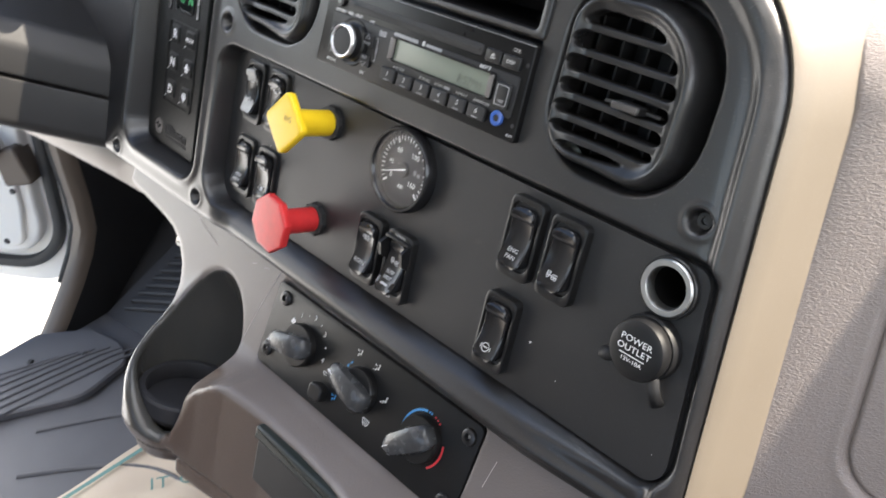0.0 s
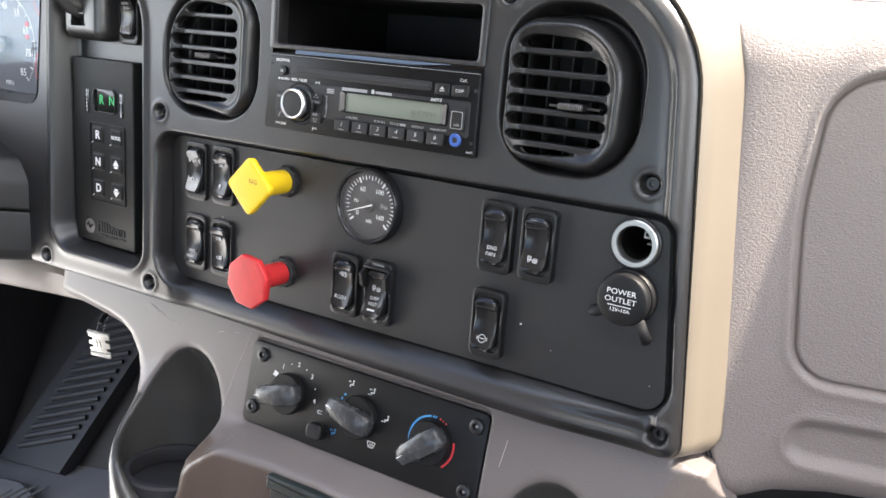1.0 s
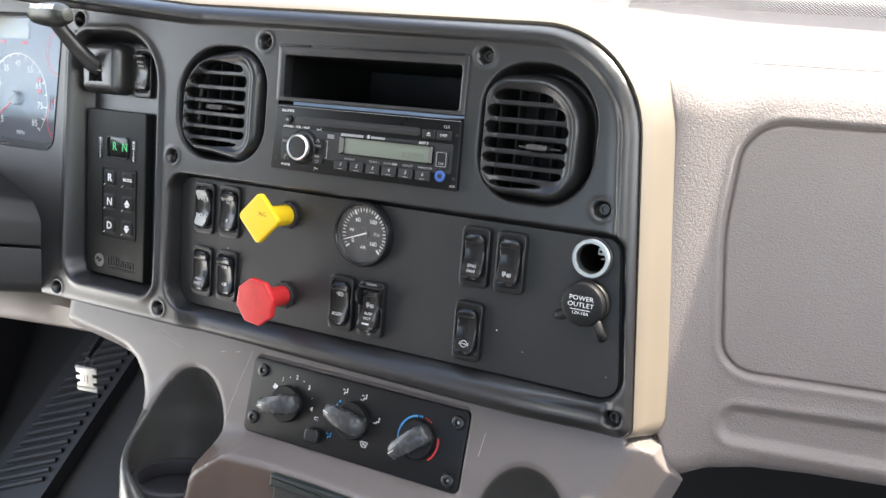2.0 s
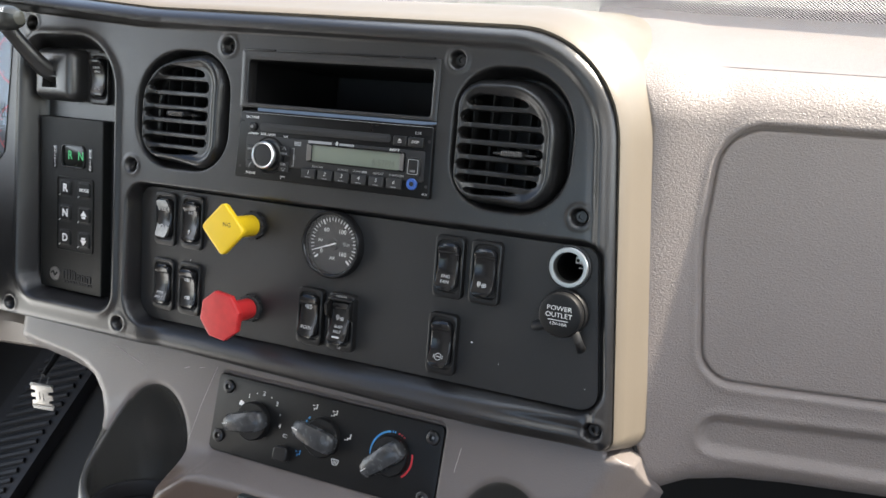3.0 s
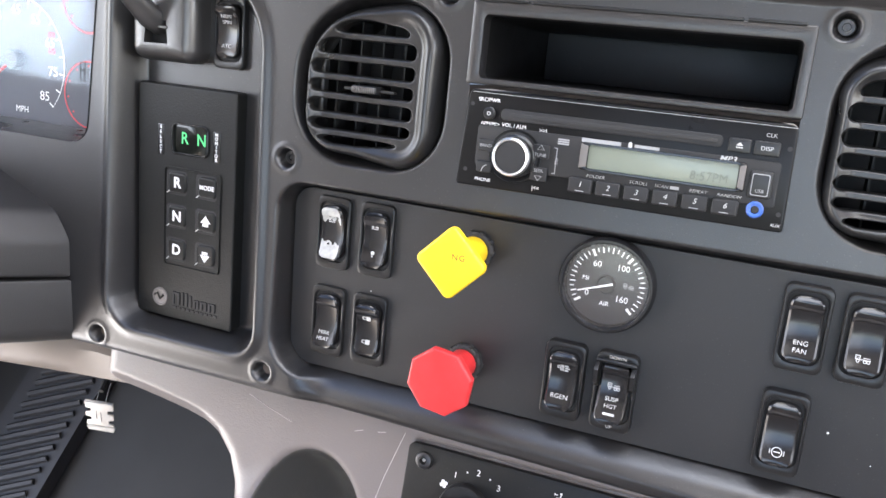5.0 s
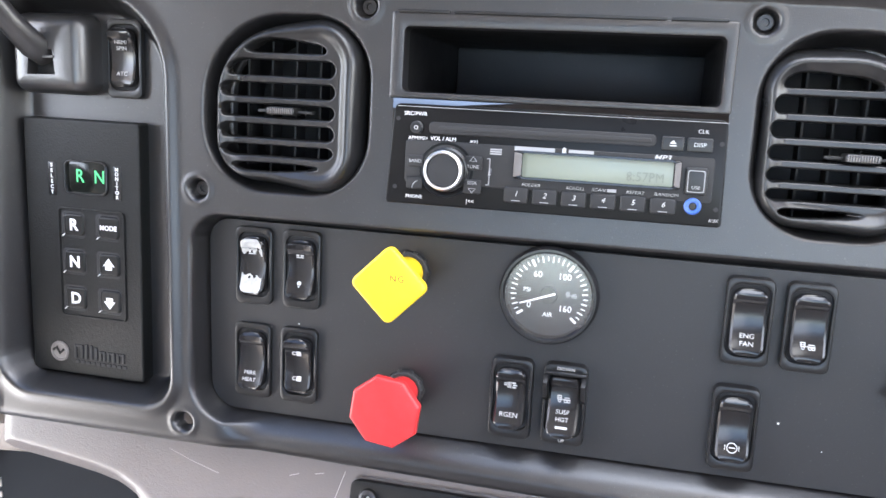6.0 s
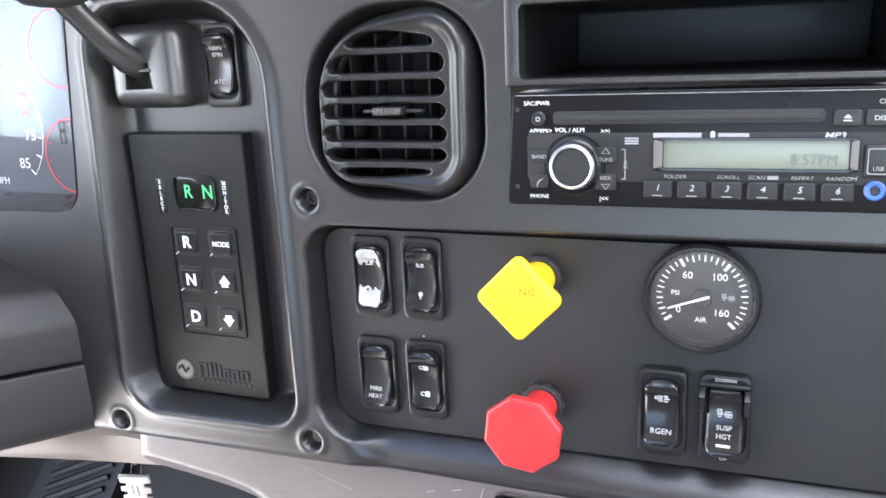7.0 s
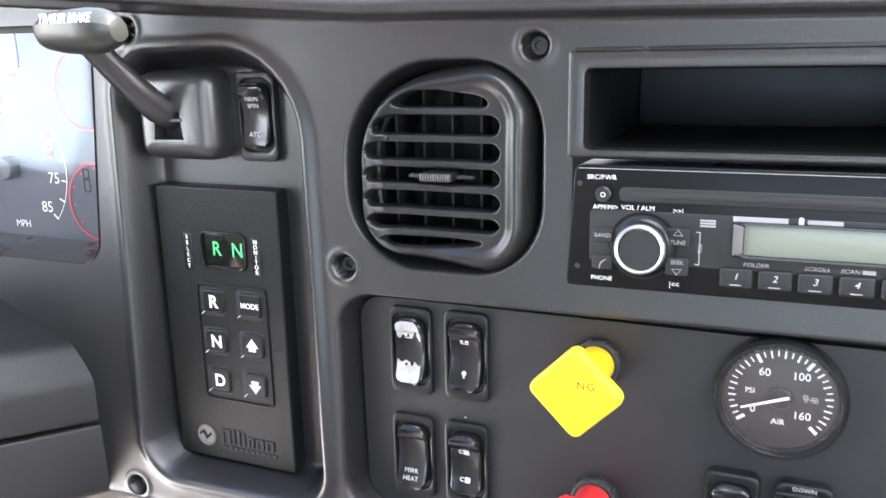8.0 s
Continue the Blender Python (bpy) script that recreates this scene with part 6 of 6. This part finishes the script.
solo("wiper_arm", tube([(0.62 + 0.30 * t, shield_y(0.62 + 0.30 * t, 0.925 + 0.02 * t) + 0.018, 0.925 + 0.02 * t) for t in [i / 8 for i in range(9)]], 0.009, 8), DEEP, Matrix(), "black wiper arm resting outside on the windshield", "wiper", dash=False)


# ---- driver's footwell ----
def build_footwell():
    # kick panel beside the doorway
    jamb, inner = [], []
    for z, y in ((0.0, 0.272), (0.03, 0.298), (0.08, 0.338), (0.13, 0.371), (0.18, 0.392), (0.24, 0.392), (0.32, 0.384), (0.60, 0.366), (0.86, 0.350)):
        jamb.append([(-1.0, y + 0.012, z), (-0.996, y, z), (-0.985, y - 0.006, z), (-0.970, y - 0.004, z), (-0.960, y + 0.006, z), (-0.956, y + 0.022, z)])
        inner.append([(-0.956, y + 0.022, z), (-0.950, y + 0.060, z), (-0.945, 0.75, z)])
    top = thing("kick_panel", Matrix(), "kick panel darkened for shade, with a taupe jamb edge beside the open doorway", "kick panel", dash=False)
    # Panel is black for the footwell's shade, its edge tan where light falls.
    for name, loops, mat, words in (("panel", inner, DEEP, ""), ("jamb_edge", jamb, KNEE, "taupe rounded door jamb edge")):
        bm = bmesh.new()
        loft(bm, loops, closed=False)
        part(name, bm, mat, top, words)
    part("edge_seal", tube([(x - 0.004, y + 0.004, z) for x, y, z in [loop[1] for loop in jamb[2:]]], 0.007, 8), SEAL, top, "black rubber door seal")
    # raised step mat by the sill
    outline = rounded([(-1.0, -0.30), (-0.89, -0.30), (-0.866, 0.060), (-0.772, 0.190), (-0.782, 0.300), (-0.838, 0.328), (-0.915, 0.330), (-0.988, 0.262)], [0.01, 0.05, 0.10, 0.06, 0.04, 0.03, 0.04, 0.02], 6)
    bm = bmesh.new()
    loops = [[(x, y, 0.002) for x, y in outline], [(x, y, 0.012) for x, y in outline], [(x, y, 0.015) for x, y in offset(outline, -0.004)]]
    loft(bm, loops, cap_last=True)
    top = thing("step_mat", Matrix(), "ribbed black rubber step mat by the door sill", "floor mat", dash=False)
    part("mat", bm, MAT, top)
    for i in range(7):
        x = -0.972 + 0.019 * i
        end = 0.238 + 0.030 * i - 0.0025 * i * i
        pts = [(x - 0.010, -0.28, 0.0155), (x - 0.004, 0.02, 0.0155), (x + 0.022, 0.13, 0.0155), (x + 0.060, end - 0.035, 0.0155), (x + 0.076, end, 0.0155)]
        part("rib", tube(pts, [0.0034, 0.0034, 0.0034, 0.0032, 0.002], 6, flat=1.0), MAT, top)
    for x, y in ((-0.924, 0.201), (-0.861, 0.269)):
        bm = bmesh.new()
        lathe([(0.006, 0.0), (0.006, -0.003), (0.004, -0.005), (0.0005, -0.005)], 14, bm, cap_last=True)
        part("rivet", bm, DARK_METAL, top, "small metal rivet", at=pose(x, y, 0.014, -90, 0, 0))
    # ribbed ramp up the toe board
    top = thing("foot_rest", Matrix(), "ribbed black rubber foot rest on the toe board", "foot rest", dash=False)
    a, b = Vector((-0.930, 0.375, 0.014)), Vector((-0.785, 0.360, 0.014))
    c, d = Vector((-0.660, 0.660, 0.245)), Vector((-0.790, 0.675, 0.255))
    # Same rubber as the mat, in darker RUBBER for the shade under the dash.
    part("base", slab([a, b, c, d], 0.03), RUBBER, top, smooth=False)
    for i in range(17):
        t = 0.05 + 0.92 * i / 16
        p, q = a.lerp(d, t * 0.84), b.lerp(c, t * 0.84 + 0.15)
        p2, q2 = p.lerp(q, 0.20), p.lerp(q, 0.88)
        up = (b - a).cross(d - a).normalized() * 0.0022
        part("rib", tube([p2 + up, p2.lerp(q2, 0.5) + up, q2 + up], [0.0052, 0.0060, 0.0052], 6), RUBBER, top)
    # curved bead on the floor mat
    bm = tube([(-0.78 + 0.30 * t, 0.10 + 0.20 * math.sin(2.2 * t) - 0.06 * t, 0.001) for t in [i / 20 for i in range(21)]], 0.004, 6)
    solo("mat_bead", bm, MAT, Matrix(), "raised curved bead on the rubber floor", "floor mat", dash=False)
    bm = tube([(-0.72 + 0.34 * t, 0.02 + 0.16 * math.sin(2.4 * t) - 0.05 * t, 0.001) for t in [i / 20 for i in range(21)]], 0.004, 6)
    solo("mat_bead", bm, MAT, Matrix(), "raised curved bead on the rubber floor", "floor mat", dash=False)


build_footwell()


def build_clip():
    top = thing("metal_clip", pose(-0.455, 0.165, -0.343, 12, 0, 20), "bright notched metal clip hanging on two wires", "clip")
    notched = [(-0.015, -0.020), (0.013, -0.022), (0.014, -0.012), (0.0085, -0.011), (0.0085, -0.007), (0.0145, -0.006), (0.0145, 0.001), (0.0085, 0.002), (0.0085, 0.006), (0.0155, 0.007), (0.0160, 0.017),
               (-0.0145, 0.019), (-0.0150, 0.009), (-0.0095, 0.008), (-0.0095, 0.004), (-0.0155, 0.003), (-0.0155, -0.002), (-0.0100, -0.003), (-0.0100, -0.007), (-0.0150, -0.008)]
    part("plate", plate(notched, -0.0008, 0.0008, 0.0003), ALU, top)
    for z in (-0.0150, 0.0165):
        part("fold", tube([(-0.0148, -0.001, z), (0.0150, -0.001, z - 0.0012)], 0.0018, 8), ALU, top)
    for x in (-0.002, 0.008):
        part("wire", tube([(x, 0.0, 0.018), (x + 0.001, 0.004, 0.026), (x + 0.003, 0.010, 0.036)], 0.0005, 6), DARK_METAL, top)
    part("pedal_arm", tube([(0.003, 0.002, 0.030), (0.004, 0.060, 0.050), (0.0, 0.560, 0.060)], [0.003, 0.006, 0.012], 8), DEEP, top)
    part("crack_mark", bars(bmesh.new(), [(-0.004, -0.006, -0.0034, 0.006), (0.001, -0.008, 0.0016, 0.004)], -0.0012), SATIN, top)


ALU = material("bright_aluminium", (0.62, 0.60, 0.56), 0.4, metal=0.6, patch=0.15, patch_size=0.01)
build_clip()


def build_paper():
    top = thing("paper_floor_mat", pose(-0.500, 0.130, 0.0, 0, 0, -8), "kraft paper floor mat with teal printing on the floor", "paper mat", dash=False)
    nx, ny = 26, 40
    X, Y = np.meshgrid(np.linspace(-0.115, 0.115, nx), np.linspace(-0.25, 0.17, ny))
    Z = 0.004 + 0.0022 * np.sin(X * 37 + Y * 11) * np.cos(Y * 23) + 0.0012 * np.sin(X * 90 - Y * 30)
    part("sheet", sheet("sheet", X, Y, Z, np.ones((ny - 1, nx - 1), bool), PAPER), PAPER, top)
    part("border_line", slab([(-0.103, -0.25, 0.0088), (-0.096, -0.25, 0.0088), (-0.096, 0.17, 0.0088), (-0.103, 0.17, 0.0088)], 0.0003), TEAL, top, smooth=False)
    part("border_line", slab([(0.085, -0.25, 0.0088), (0.092, -0.25, 0.0088), (0.092, 0.17, 0.0088), (0.085, 0.17, 0.0088)], 0.0003), TEAL, top, smooth=False)
    me = lettering("IT CLE", 0.034, 0, 0, 0, spread=1.1)
    me.transform(pose(0, 0, 0, -90, 0, 0))
    me.materials.append(TEAL)
    ob = new("legend", me)
    ob.parent = top
    ob.matrix_local = pose(0.005, 0.020, 0.0092, 0, 0, 55)
    bm = bmesh.new()
    lathe([(0.036, 0.0), (0.033, 0.0)], 40, bm)
    lathe([(0.026, 0.0), (0.024, 0.0)], 36, bm)
    for i in range(9):
        a = 2 * math.pi * i / 9
        lathe([(0.006, 0.0), (0.003, 0.0)], 10, bm, cx=0.013 * math.cos(a), cz=0.013 * math.sin(a))
    part("emblem", bm, TEAL, top, "round teal emblem", at=pose(0.060, -0.040, 0.0090, -90, 0, 0))


build_paper()


def build_door():
    top = thing("driver_door", pose(-1.035, 0.46, 0.0, 0, 0, 202), "open white driver door with black rubber seal", "door", dash=False)
    part("panel", plate(rounded([(0.0, 0.015), (0.95, 0.015), (0.95, 0.85), (0.0, 0.85)], [0.13, 0.06, 0.02, 0.02], 10), -0.03, 0.03, 0.01), DOORWHITE, top)
    # the shut face: an outer flange, the rubber seal and a raised inner lining
    o = rounded([(0.034, 0.048), (0.92, 0.048), (0.92, 0.82), (0.034, 0.82)], [0.125, 0.06, 0.02, 0.02], 10)
    at = Matrix.Diagonal((1, -1, 1, 1))
    part("seal", ring(o, offset(o, -0.022), -0.047, -0.02, 0.006), SEAL, top, "black rubber door seal", at=at)
    lining = offset(o, -0.040)
    part("lining", plate(lining, -0.052, -0.02, 0.010), DOORWHITE, top, at=at)
    step = rounded([(0.115, 0.110), (0.88, 0.110), (0.88, 0.40), (0.130, 0.40), (0.100, 0.300), (0.100, 0.200)], [0.03, 0.03, 0.02, 0.02, 0.03, 0.03], 6)
    part("pocket", plate(step, -0.062, -0.045, 0.006), DOORWHITE, top, "white moulded door pocket", at=at)
    for x, z in ((0.109, 0.236), (0.150, 0.122)):
        part("screw", lathe([(0.006, 0.0), (0.006, -0.002), (0.0045, -0.004), (0.0005, -0.004)], 14, cx=x, cz=z, cap_last=True), DARK_METAL, top, at=pose(0, 0.061, 0) @ at)
    bracket = part("check_strap", plate(rounded([(0.052, 0.262), (0.112, 0.250), (0.122, 0.318), (0.078, 0.336)], 0.008, 4), -0.075, -0.03, 0.005), KNEE, top, "tan door check bracket", at=at)
    part("stop", lathe([(0.024, 0.0), (0.026, -0.010), (0.022, -0.022), (0.010, -0.028), (0.0005, -0.029)], 24, cx=0.128, cz=0.330, cap_last=True), RUBBER, bracket, "black rubber stop", at=pose(0, -0.070, 0))


build_door()
